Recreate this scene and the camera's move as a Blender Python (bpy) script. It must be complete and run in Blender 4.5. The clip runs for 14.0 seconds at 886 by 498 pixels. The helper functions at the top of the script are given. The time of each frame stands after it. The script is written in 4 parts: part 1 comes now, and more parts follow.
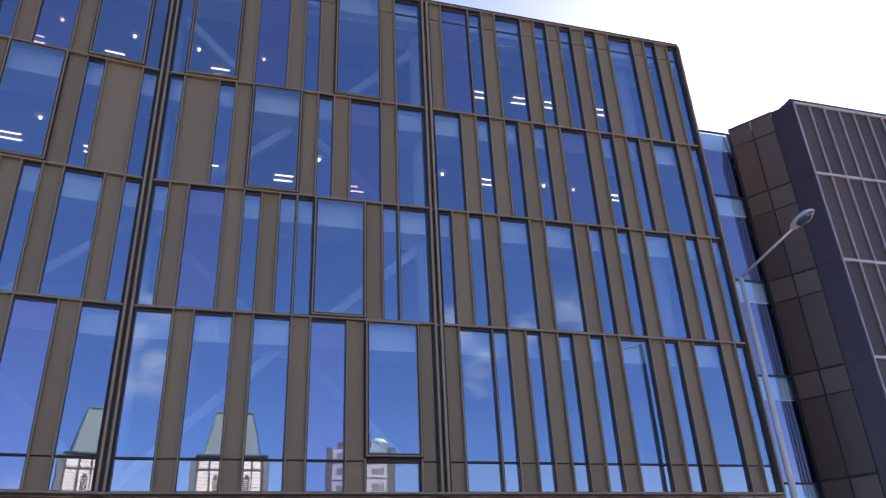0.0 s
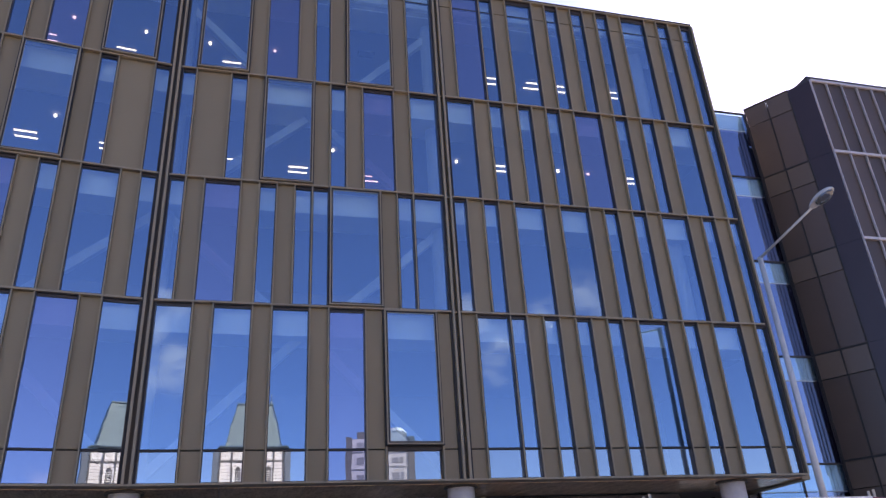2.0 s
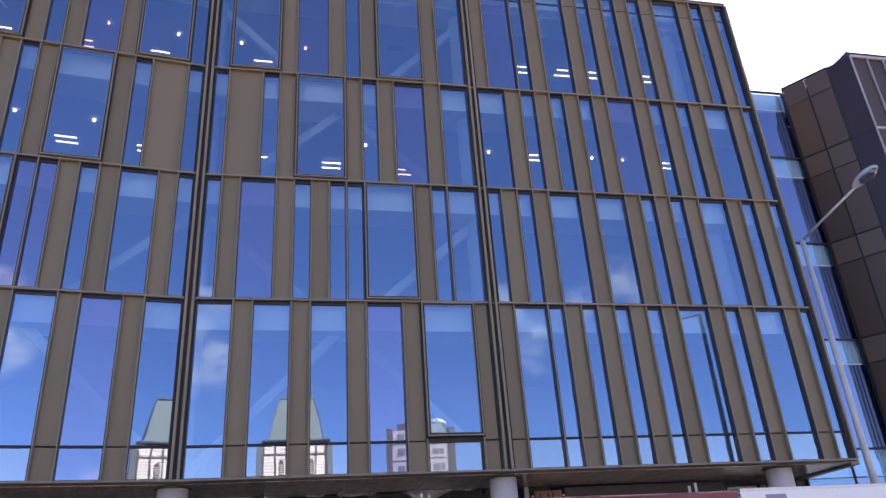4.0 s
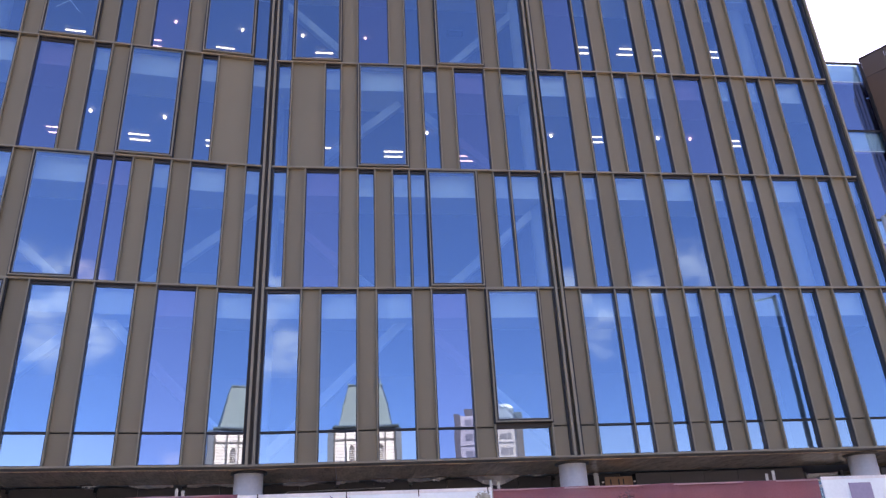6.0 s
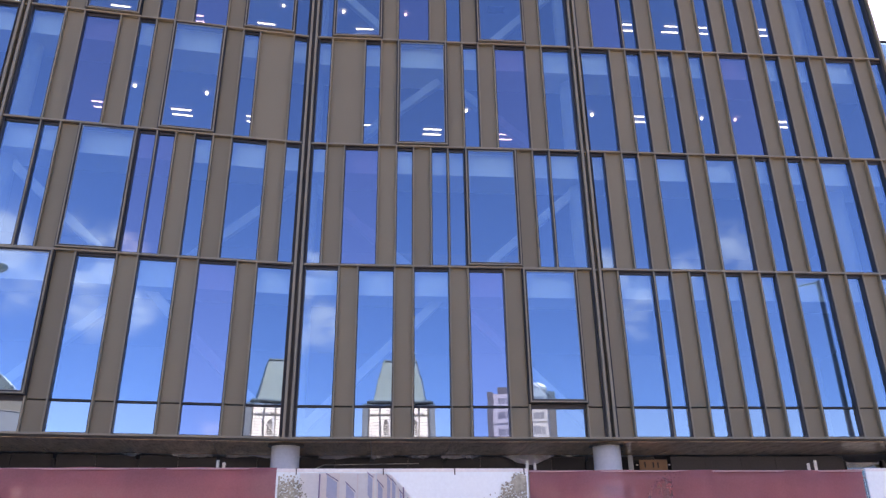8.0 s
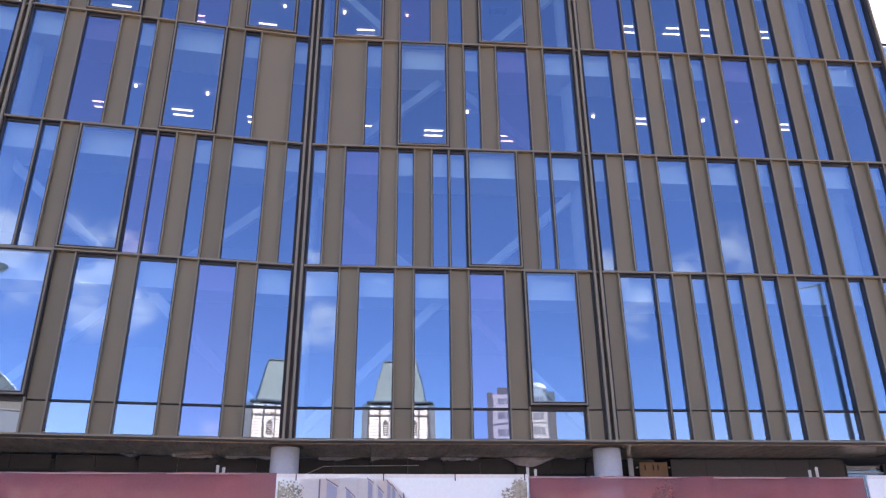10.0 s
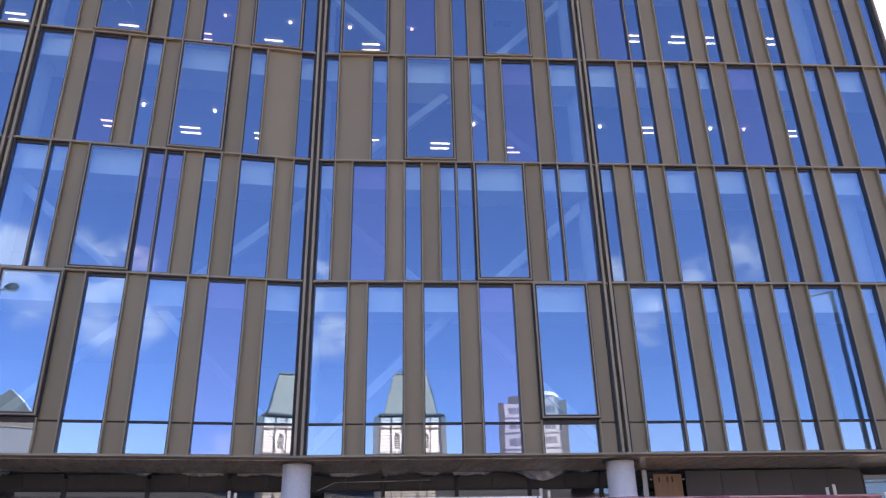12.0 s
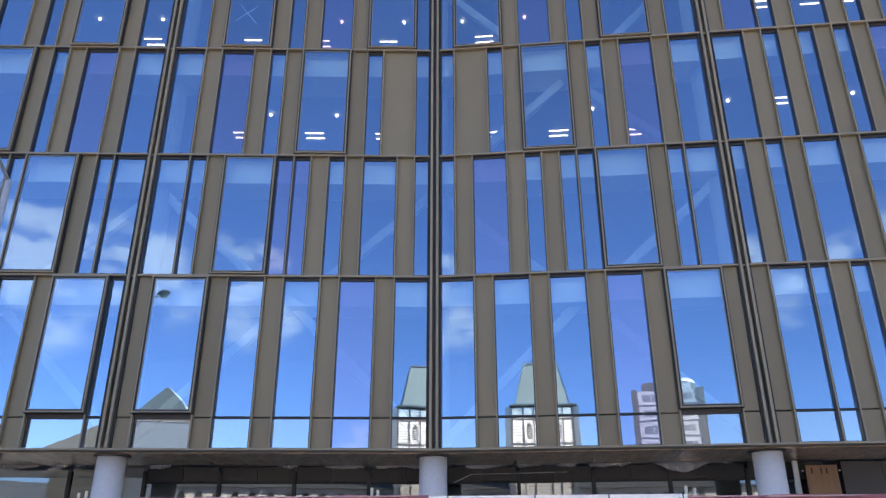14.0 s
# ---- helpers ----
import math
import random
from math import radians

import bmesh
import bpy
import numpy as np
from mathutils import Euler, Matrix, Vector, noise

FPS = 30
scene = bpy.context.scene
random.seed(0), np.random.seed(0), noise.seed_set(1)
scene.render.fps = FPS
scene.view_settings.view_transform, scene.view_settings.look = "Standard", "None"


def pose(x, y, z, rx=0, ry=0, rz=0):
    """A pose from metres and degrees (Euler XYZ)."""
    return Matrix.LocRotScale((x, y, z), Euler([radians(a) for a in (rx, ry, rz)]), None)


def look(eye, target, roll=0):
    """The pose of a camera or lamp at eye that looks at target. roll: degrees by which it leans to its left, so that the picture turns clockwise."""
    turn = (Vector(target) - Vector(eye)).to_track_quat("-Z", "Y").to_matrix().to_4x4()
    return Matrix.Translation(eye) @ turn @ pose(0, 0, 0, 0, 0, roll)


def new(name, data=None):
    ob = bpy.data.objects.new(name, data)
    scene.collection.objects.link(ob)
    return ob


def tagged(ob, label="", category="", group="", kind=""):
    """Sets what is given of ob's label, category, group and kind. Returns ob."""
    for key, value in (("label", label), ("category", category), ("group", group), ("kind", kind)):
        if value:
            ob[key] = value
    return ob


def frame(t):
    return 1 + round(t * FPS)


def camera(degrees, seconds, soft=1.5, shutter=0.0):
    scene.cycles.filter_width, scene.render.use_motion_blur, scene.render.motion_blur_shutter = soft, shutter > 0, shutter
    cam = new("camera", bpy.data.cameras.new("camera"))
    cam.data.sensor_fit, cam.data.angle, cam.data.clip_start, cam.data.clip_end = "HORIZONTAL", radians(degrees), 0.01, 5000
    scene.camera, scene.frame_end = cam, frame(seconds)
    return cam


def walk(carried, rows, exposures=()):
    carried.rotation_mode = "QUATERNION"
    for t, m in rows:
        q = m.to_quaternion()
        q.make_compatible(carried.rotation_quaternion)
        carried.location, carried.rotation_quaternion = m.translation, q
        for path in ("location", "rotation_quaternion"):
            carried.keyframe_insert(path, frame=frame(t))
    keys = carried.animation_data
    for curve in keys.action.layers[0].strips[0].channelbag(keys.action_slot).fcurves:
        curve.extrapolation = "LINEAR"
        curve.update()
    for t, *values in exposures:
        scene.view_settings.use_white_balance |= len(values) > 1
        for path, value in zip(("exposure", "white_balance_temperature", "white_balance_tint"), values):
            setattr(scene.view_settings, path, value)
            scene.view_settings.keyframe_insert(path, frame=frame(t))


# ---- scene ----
cam = camera(60.67, 14.0, soft=1.35)
# seconds, place, tilt from straight down, lean, heading
PATH = [
    (0, 0.000, 0.000, 1.599, 116.892, 2.569, 0.000), (0.5, -0.040, 0.020, 1.596, 116.703, 2.794, 0.182),
    (1, -0.057, 0.039, 1.589, 116.457, 2.928, 0.589), (1.5, -0.060, 0.045, 1.583, 116.262, 3.118, 1.005),
    (2, -0.066, 0.040, 1.582, 116.135, 3.304, 1.547), (2.5, -0.072, 0.045, 1.584, 116.048, 3.470, 2.204),
    (3, -0.077, 0.036, 1.589, 115.954, 3.560, 2.962), (5.5, -0.094, 0.030, 1.630, 115.024, 3.253, 8.148),
    (6, -0.095, 0.038, 1.632, 114.834, 2.720, 9.491), (6.5, -0.099, 0.038, 1.634, 114.527, 1.724, 10.188),
    (7, -0.105, 0.045, 1.640, 113.867, 1.123, 10.785), (7.5, -0.125, 0.047, 1.650, 113.387, 0.911, 11.198),
    (8, -0.139, 0.047, 1.666, 113.225, 0.727, 11.570), (10.5, -0.152, 0.044, 1.749, 113.214, 0.498, 11.487),
    (11, -0.160, 0.045, 1.782, 113.814, 0.754, 11.506), (11.5, -0.154, 0.033, 1.814, 114.030, 1.328, 12.042),
    (12, -0.144, 0.026, 1.842, 113.936, 1.115, 12.468), (12.5, -0.142, 0.026, 1.863, 113.501, 1.312, 13.511),
    (13, -0.160, 0.027, 1.885, 113.248, 1.244, 14.847), (13.5, -0.176, 0.029, 1.903, 113.268, 1.199, 17.550),
    (14, -0.184, 0.025, 1.922, 113.268, 0.063, 22.092)]
walk(cam, [(t, pose(x, y, z, a, b, c)) for t, x, y, z, a, b, c in PATH], exposures=[(0, 1.13, 9100, 32), (3, 1.28, 9100, 32), (5.5, 1.56, 9200, 32), (8, 1.64, 9200, 32), (11.5, 1.70, 9200, 32), (12.0, 1.69, 9200, 30), (12.4, 1.68, 9050, 20), (14, 1.68, 8950, 19)])

# ---- sky and sun ----
SUN_EL, SUN_AZ = radians(35.5), radians(30)
world = bpy.data.worlds.new("sky")
scene.world = world
world.use_nodes = True
wn, wl = world.node_tree.nodes, world.node_tree.links
sky = wn.new("ShaderNodeTexSky")
sky.sky_type, sky.sun_disc, sky.sun_elevation, sky.sun_rotation = "NISHITA", False, SUN_EL, SUN_AZ
sky.air_density, sky.dust_density, sky.ozone_density = 0.8, 0.5, 10.0
coords = wn.new("ShaderNodeTexCoord")
squash = wn.new("ShaderNodeMapping")
squash.inputs["Scale"].default_value = (1.0, 1.0, 1.8)
puffs = wn.new("ShaderNodeTexNoise")
puffs.inputs["Scale"].default_value, puffs.inputs["Detail"].default_value, puffs.inputs["Roughness"].default_value = 15.0, 8.0, 0.56
wl.new(coords.outputs["Generated"], squash.inputs["Vector"])
wl.new(squash.outputs["Vector"], puffs.inputs["Vector"])
ragged = wn.new("ShaderNodeMapRange")
ragged.inputs["From Min"].default_value, ragged.inputs["From Max"].default_value = 0.36, 0.66
ragged.inputs["To Min"].default_value, ragged.inputs["To Max"].default_value = 0.15, 1.8
wl.new(puffs.outputs["Fac"], ragged.inputs["Value"])
# small fair-weather clouds: bearing, height and half width in degrees, thickness
CLOUDS = ((-174, 20.6, 6.5, 1.0), (-178.5, 20.4, 5.0, 1.0), (177.8, 20.6, 4.4, 1.0), (172.3, 20.8, 4.2, 1.0), (-176, 16.6, 5.5, 0.62),
          (176, 17.6, 3.8, 0.62), (171.2, 16.8, 3.2, 0.8), (167.3, 18.2, 2.4, 0.45), (169.6, 22.3, 2.6, 0.9), (168.7, 17.3, 2.9, 0.95),
          (143.8, 17.4, 3.2, 0.66), (146, 20.9, 2.6, 0.75), (140.3, 20.4, 3.6, 0.55), (136.5, 21.5, 3.6, 0.6), (162, 9.0, 3.4, 0.45),
          (152, 11.5, 2.6, 0.4), (-160, 15, 6, 0.8), (-120, 18, 8, 0.8), (-70, 24, 9, 0.8), (95, 20, 8, 0.8), (-20, 17, 8, 0.8))
total = None
for bearing, high, half, thick in CLOUDS:
    b, e = radians(bearing), radians(high)
    near, soft = wn.new("ShaderNodeVectorMath"), wn.new("ShaderNodeMapRange")
    near.operation, soft.interpolation_type = "DISTANCE", "SMOOTHSTEP"
    near.inputs[1].default_value = (math.sin(b) * math.cos(e), math.cos(b) * math.cos(e), math.sin(e))
    soft.inputs["From Min"].default_value, soft.inputs["From Max"].default_value = radians(half), 0.0
    soft.inputs["To Max"].default_value = thick
    wl.new(coords.outputs["Generated"], near.inputs[0])
    wl.new(near.outputs["Value"], soft.inputs["Value"])
    if total is None:
        total = soft.outputs["Result"]
    else:
        most = wn.new("ShaderNodeMath")
        most.operation = "MAXIMUM"
        wl.new(total, most.inputs[0])
        wl.new(soft.outputs["Result"], most.inputs[1])
        total = most.outputs[0]
body, cover = wn.new("ShaderNodeMath"), wn.new("ShaderNodeMapRange")
body.operation = "MULTIPLY"
wl.new(total, body.inputs[0])
wl.new(ragged.outputs["Result"], body.inputs[1])
cover.interpolation_type = "SMOOTHSTEP"
cover.inputs["From Min"].default_value, cover.inputs["From Max"].default_value, cover.inputs["To Max"].default_value = 0.12, 1.05, 0.34
wl.new(body.outputs[0], cover.inputs["Value"])
cloud = wn.new("ShaderNodeMix")
cloud.data_type = "RGBA"
cloud.inputs["B"].default_value = (6.8, 7.0, 7.4, 1)
wl.new(cover.outputs["Result"], cloud.inputs["Factor"])
deep = wn.new("ShaderNodeVectorMath")
deep.operation = "MULTIPLY"
deep.inputs[1].default_value = (0.87, 0.95, 1.02)
wl.new(sky.outputs["Color"], deep.inputs[0])
wl.new(deep.outputs["Vector"], cloud.inputs["A"])
wl.new(cloud.outputs["Result"], wn["Background"].inputs["Color"])
wn["Background"].inputs["Strength"].default_value = 0.15
sun = new("sun", bpy.data.lights.new("sun", "SUN"))
sun.data.energy, sun.data.angle, sun.data.color = 5.0, radians(0.5), (1.0, 0.96, 0.90)
sun.matrix_world = look((math.sin(SUN_AZ) * 60, math.cos(SUN_AZ) * 60, 60 * math.tan(SUN_EL)), (0, 0, 0))


# ---- materials ----
def material(name, colour, rough=0.5, metal=0.0, grain=30.0, vary=0.12, bump=0.05, stain=2.0, per_piece=0.0, spec=0.5, stretch=(1, 1, 1)):
    """A surface with grain and stains at two scales and, if wanted, a slight difference from piece to piece."""
    m = bpy.data.materials.new(name)
    m.use_nodes = True
    n, l = m.node_tree.nodes, m.node_tree.links
    b = n["Principled BSDF"]
    b.inputs["Roughness"].default_value, b.inputs["Metallic"].default_value = rough, metal
    b.inputs["Specular IOR Level"].default_value = spec
    tc, mp = n.new("ShaderNodeTexCoord"), n.new("ShaderNodeMapping")
    mp.inputs["Scale"].default_value = stretch
    l.new(tc.outputs["Object"], mp.inputs["Vector"])
    fine, broad = n.new("ShaderNodeTexNoise"), n.new("ShaderNodeTexNoise")
    fine.inputs["Scale"].default_value, fine.inputs["Detail"].default_value = grain, 4
    broad.inputs["Scale"].default_value, broad.inputs["Detail"].default_value = stain, 5
    for t in (fine, broad):
        l.new(mp.outputs["Vector"], t.inputs["Vector"])
    add = n.new("ShaderNodeMath")
    add.operation = "ADD"
    l.new(fine.outputs["Fac"], add.inputs[0])
    l.new(broad.outputs["Fac"], add.inputs[1])
    rng = n.new("ShaderNodeMapRange")
    rng.inputs["From Min"].default_value, rng.inputs["From Max"].default_value = 0.6, 1.4
    rng.inputs["To Min"].default_value, rng.inputs["To Max"].default_value = 1 - vary, 1 + vary
    l.new(add.outputs[0], rng.inputs["Value"])
    value = rng.outputs["Result"]
    if per_piece:
        info, pr, mul = n.new("ShaderNodeObjectInfo"), n.new("ShaderNodeMapRange"), n.new("ShaderNodeMath")
        pr.inputs["To Min"].default_value, pr.inputs["To Max"].default_value = 1 - per_piece, 1 + per_piece
        mul.operation = "MULTIPLY"
        l.new(info.outputs["Random"], pr.inputs["Value"])
        l.new(pr.outputs["Result"], mul.inputs[0])
        l.new(value, mul.inputs[1])
        value = mul.outputs[0]
    tone = n.new("ShaderNodeVectorMath")
    tone.operation = "SCALE"
    tone.inputs[0].default_value = colour
    l.new(value, tone.inputs["Scale"])
    l.new(tone.outputs["Vector"], b.inputs["Base Color"])
    if bump:
        bp = n.new("ShaderNodeBump")
        bp.inputs["Strength"].default_value, bp.inputs["Distance"].default_value = bump, 0.02
        l.new(fine.outputs["Fac"], bp.inputs["Height"])
        l.new(bp.outputs["Normal"], b.inputs["Normal"])
    return m


def glass(name, mirror, tint, gloss=0.40, wave=0.0007, per_piece=0.03):
    """Coated window glass: a slightly wavy mirror over a tinted see-through pane."""
    m = bpy.data.materials.new(name)
    m.use_nodes = True
    n, l = m.node_tree.nodes, m.node_tree.links
    n.remove(n["Principled BSDF"])
    shine, clear, mix = n.new("ShaderNodeBsdfGlossy"), n.new("ShaderNodeBsdfTransparent"), n.new("ShaderNodeMixShader")
    shine.inputs["Roughness"].default_value = 0.0
    shine.inputs["Color"].default_value = (*mirror, 1)
    clear.inputs["Color"].default_value = (*tint, 1)
    fr, fac, info, rnd = n.new("ShaderNodeFresnel"), n.new("ShaderNodeMath"), n.new("ShaderNodeObjectInfo"), n.new("ShaderNodeMapRange")
    fr.inputs["IOR"].default_value = 1.5
    rnd.inputs["To Min"].default_value, rnd.inputs["To Max"].default_value = gloss - per_piece, gloss + per_piece
    fac.operation, fac.use_clamp = "ADD", True
    l.new(info.outputs["Random"], rnd.inputs["Value"])
    l.new(rnd.outputs["Result"], fac.inputs[0])
    l.new(fr.outputs["Fac"], fac.inputs[1])
    tc, ns, bp = n.new("ShaderNodeTexCoord"), n.new("ShaderNodeTexNoise"), n.new("ShaderNodeBump")
    ns.inputs["Scale"].default_value, ns.inputs["Detail"].default_value = 1.3, 1.0
    bp.inputs["Strength"].default_value, bp.inputs["Distance"].default_value = 1.0, wave
    shift = n.new("ShaderNodeVectorMath")
    shift.operation = "ADD"
    l.new(tc.outputs["Object"], shift.inputs[0])
    l.new(info.outputs["Location"], shift.inputs[1])
    l.new(shift.outputs["Vector"], ns.inputs["Vector"])
    l.new(ns.outputs["Fac"], bp.inputs["Height"])
    l.new(bp.outputs["Normal"], shine.inputs["Normal"])
    l.new(fac.outputs[0], mix.inputs["Fac"])
    l.new(clear.outputs[0], mix.inputs[1])
    l.new(shine.outputs[0], mix.inputs[2])
    l.new(mix.outputs[0], n["Material Output"].inputs["Surface"])
    return m


def glow(name, colour, strength):
    m = bpy.data.materials.new(name)
    m.use_nodes = True
    b = m.node_tree.nodes["Principled BSDF"]
    b.inputs["Base Color"].default_value = (*colour, 1)
    b.inputs["Emission Color"].default_value, b.inputs["Emission Strength"].default_value = (*colour, 1), strength
    return m


def netting(name, colour, hole=0.2):
    """Woven shade cloth: lets some light and sight through."""
    m = material(name, colour, 0.75, grain=60, vary=0.22, stain=1.2, bump=0.2)
    n, l = m.node_tree.nodes, m.node_tree.links
    mix, clear, ns, rg = n.new("ShaderNodeMixShader"), n.new("ShaderNodeBsdfTransparent"), n.new("ShaderNodeTexNoise"), n.new("ShaderNodeMapRange")
    ns.inputs["Scale"].default_value = 0.9
    rg.inputs["From Min"].default_value, rg.inputs["From Max"].default_value = 0.3, 0.7
    rg.inputs["To Min"].default_value, rg.inputs["To Max"].default_value = hole * 0.5, hole * 1.5
    diff = n.new("ShaderNodeBsdfTranslucent")
    diff.inputs["Color"].default_value = (*colour, 1)
    half = n.new("ShaderNodeMixShader")
    half.inputs["Fac"].default_value = 0.45
    l.new(n["Principled BSDF"].outputs[0], half.inputs[1])
    l.new(diff.outputs[0], half.inputs[2])
    l.new(ns.outputs["Fac"], rg.inputs["Value"])
    l.new(rg.outputs["Result"], mix.inputs["Fac"])
    l.new(half.outputs[0], mix.inputs[1])
    l.new(clear.outputs[0], mix.inputs[2])
    l.new(mix.outputs[0], n["Material Output"].inputs["Surface"])
    return m


PANEL = material("bronze cladding", (0.238, 0.184, 0.110), 0.5, 0.15, grain=90, vary=0.07, stain=0.7, per_piece=0.07, bump=0.015)
FIN = material("bronze fin", (0.285, 0.225, 0.148), 0.45, 0.15, grain=60, vary=0.08, stain=0.8, per_piece=0.05, bump=0.01)
DARK = material("dark gasket and gap shade", (0.018, 0.017, 0.018), 0.6, vary=0.1)
REVEAL = material("dark bronze frame", (0.042, 0.034, 0.032), 0.45, 0.2, vary=0.08)
GAP = material("shaded bronze recess", (0.085, 0.068, 0.052), 0.55, 0.1, vary=0.15, stain=0.8)
BEAD = material("grey bead", (0.30, 0.29, 0.28), 0.5, 0.2)
# strong stretched tone variation paints in the streaky reflections on the bronze
SOFFIT = material("bronze soffit", (0.66, 0.45, 0.28), 0.15, 0.05, grain=7, vary=0.45, stain=1.6, per_piece=0.12, bump=0.25, spec=0.7, stretch=(2.2, 0.5, 1))
BLUE = glass("blue coated glass", (0.42, 0.715, 0.98), (0.80, 1.0, 1.0), gloss=0.41)
VIOLET = glass("violet coated glass", (0.57, 0.69, 0.96), (0.46, 0.40, 0.54), gloss=0.42)
STRIP = glass("pale strip glass", (0.74, 0.89, 1.0), (0.78, 0.90, 0.97), gloss=0.44)
CLEAR = glass("shopfront glass", (0.68, 0.76, 0.82), (0.55, 0.6, 0.58), gloss=0.17)
FASCIA = material("dark shopfront fascia", (0.020, 0.018, 0.018), 0.5, vary=0.3, grain=6, stain=1.3, per_piece=0.3, bump=0.04)
SHOPWALL = material("dark grey wall sheets", (0.075, 0.068, 0.066), 0.6, vary=0.2, grain=20, stain=0.6, per_piece=0.1)
CORNERGLASS = material("near black opaque glass", (0.038, 0.026, 0.030), 0.25, vary=0.15, stain=0.5, bump=0, spec=0.35)
BROWNGLASS = material("brown opaque glass", (0.080, 0.058, 0.048), 0.3, vary=0.15, per_piece=0.15, stain=0.5, bump=0, spec=0.35)
BROWNBAND = material("brown spandrel glass", (0.105, 0.080, 0.064), 0.3, vary=0.12, per_piece=0.12, stain=0.5, bump=0, spec=0.35)
INSIDE = material("interior plaster", (0.42, 0.42, 0.42), 0.8, vary=0.08)
CEIL = material("ceiling tile", (0.36, 0.36, 0.37), 0.85, vary=0.05)
BULK = material("pale bulkhead", (0.90, 0.91, 0.91), 0.7, vary=0.05, stain=0.6)
STEEL = material("white steel brace", (0.69, 0.69, 0.69), 0.55, vary=0.05)
TUBE = glow("lit tube", (1.0, 0.97, 0.92), 1.6)
COLUMN = material("pale column paint", (0.70, 0.65, 0.62), 0.55, vary=0.11, grain=14, stain=1.1)
CONCRETE = material("concrete", (0.30, 0.29, 0.28), 0.85, vary=0.2, grain=18, stain=0.8, bump=0.2)
ASPHALT = material("asphalt", (0.055, 0.055, 0.057), 0.85, vary=0.25, grain=40, stain=0.15, bump=0.3)
PAVE = material("pavement", (0.36, 0.34, 0.31), 0.85, vary=0.15, grain=25, stain=0.4, bump=0.15)
NET = netting("red shade cloth", (0.60, 0.22, 0.23), 0.42)
GALV = material("galvanised steel", (0.52, 0.52, 0.50), 0.5, 0.25, grain=25, vary=0.15)
LENS = glass("lamp lens", (0.9, 0.9, 0.9), (0.75, 0.78, 0.8), gloss=0.1)
WHITEWOOD = material("white painted boards", (0.78, 0.81, 0.83), 0.6, vary=0.12, grain=20, stain=1.0, per_piece=0.06)
GREYTRIM = material("dark grey trim", (0.10, 0.105, 0.115), 0.6)
LEADROOF = material("grey green metal roof", (0.30, 0.32, 0.30), 0.55, 0.1, vary=0.12, stain=0.8)
TOWERWALL = material("pale tower render", (0.40, 0.43, 0.48), 0.8, vary=0.08)
TOWERDARK = material("dark tower cladding", (0.10, 0.11, 0.13), 0.7)
GREYWALL = material("grey blue render", (0.12, 0.165, 0.22), 0.8, vary=0.15)
EAVES = material("black brown cornice paint", (0.035, 0.032, 0.032), 0.6)
TOWERPANE = material("grey tower window glass", (0.17, 0.19, 0.23), 0.35, vary=0.15, per_piece=0.2)
# galvanised head coloured dark to stand for its backlit, shaded side
SHADED_HEAD = material("lamp casting darkened for shade", (0.07, 0.07, 0.075), 0.6, 0.2, vary=0.2)
SLATE = material("grey roof slate", (0.085, 0.095, 0.095), 0.7, vary=0.2)
PLY = material("plywood", (0.30, 0.165, 0.09), 0.7, vary=0.2, grain=9, stain=1.5, stretch=(1, 1, 0.15))
FOIL = material("torn foil lining", (0.75, 0.72, 0.70), 0.5, 0.1, vary=0.3, grain=6)
VINYL = material("printed pale sky vinyl", (0.80, 0.91, 0.95), 0.5, vary=0.06, stain=0.5)
PRINT_PALE = material("printed pale facade", (0.95, 0.95, 0.94), 0.5, vary=0.06)
PRINT_PINK = material("printed pink facade", (0.93, 0.88, 0.86), 0.5, vary=0.06)
PRINT_BLUE = material("printed window blue", (0.55, 0.62, 0.78), 0.5, vary=0.1)
PRINT_PLUM = material("printed dark plum", (0.30, 0.27, 0.40), 0.5, vary=0.12)
PRINT_LEAF = material("printed foliage", (0.36, 0.36, 0.30), 0.6, vary=0.6, grain=22, stain=7)
TAPE = material("white glazing tape", (0.8, 0.8, 0.8), 0.6)
HEM = material("white hem", (0.78, 0.78, 0.78), 0.5)
HEMPINK = material("faded pink hem", (0.52, 0.30, 0.31), 0.7)
POSTPAINT = material("pale post paint", (0.58, 0.53, 0.42), 0.5, vary=0.15)
MULLION = material("pale grey mullion", (0.50, 0.47, 0.47), 0.45, 0.3)


# ---- helpers ----
I4 = Matrix.Identity(4)


def link(name, mesh, mat, parent=None, at=None, label=""):
    if mat and not mesh.materials:
        mesh.materials.append(mat)
    ob = new(name, mesh)
    if parent:
        ob.parent = parent
    if at is not None:
        ob.matrix_basis = at
    if label:
        ob["label"] = label
    return ob


def part(name, bm, mat, parent=None, label="", at=None):
    me = bpy.data.meshes.new(name)
    bm.to_mesh(me)
    bm.free()
    return link(name, me, mat, parent, at, label)


def empty(name, label, category, at=None, group="", kind=""):
    ob = new(name)
    if at is not None:
        ob.matrix_basis = at
    return tagged(ob, label, category, group, kind)


def add_box(bm, x0, x1, y0, y1, z0, z1, m=None):
    vs = [bm.verts.new((x, y, z)) for x in (x0, x1) for y in (y0, y1) for z in (z0, z1)]
    for f in ((0, 1, 3, 2), (4, 6, 7, 5), (0, 4, 5, 1), (2, 3, 7, 6), (0, 2, 6, 4), (1, 5, 7, 3)):
        bm.faces.new([vs[i] for i in f])
    if m is not None:
        for v in vs:
            v.co = m @ v.co
    return vs


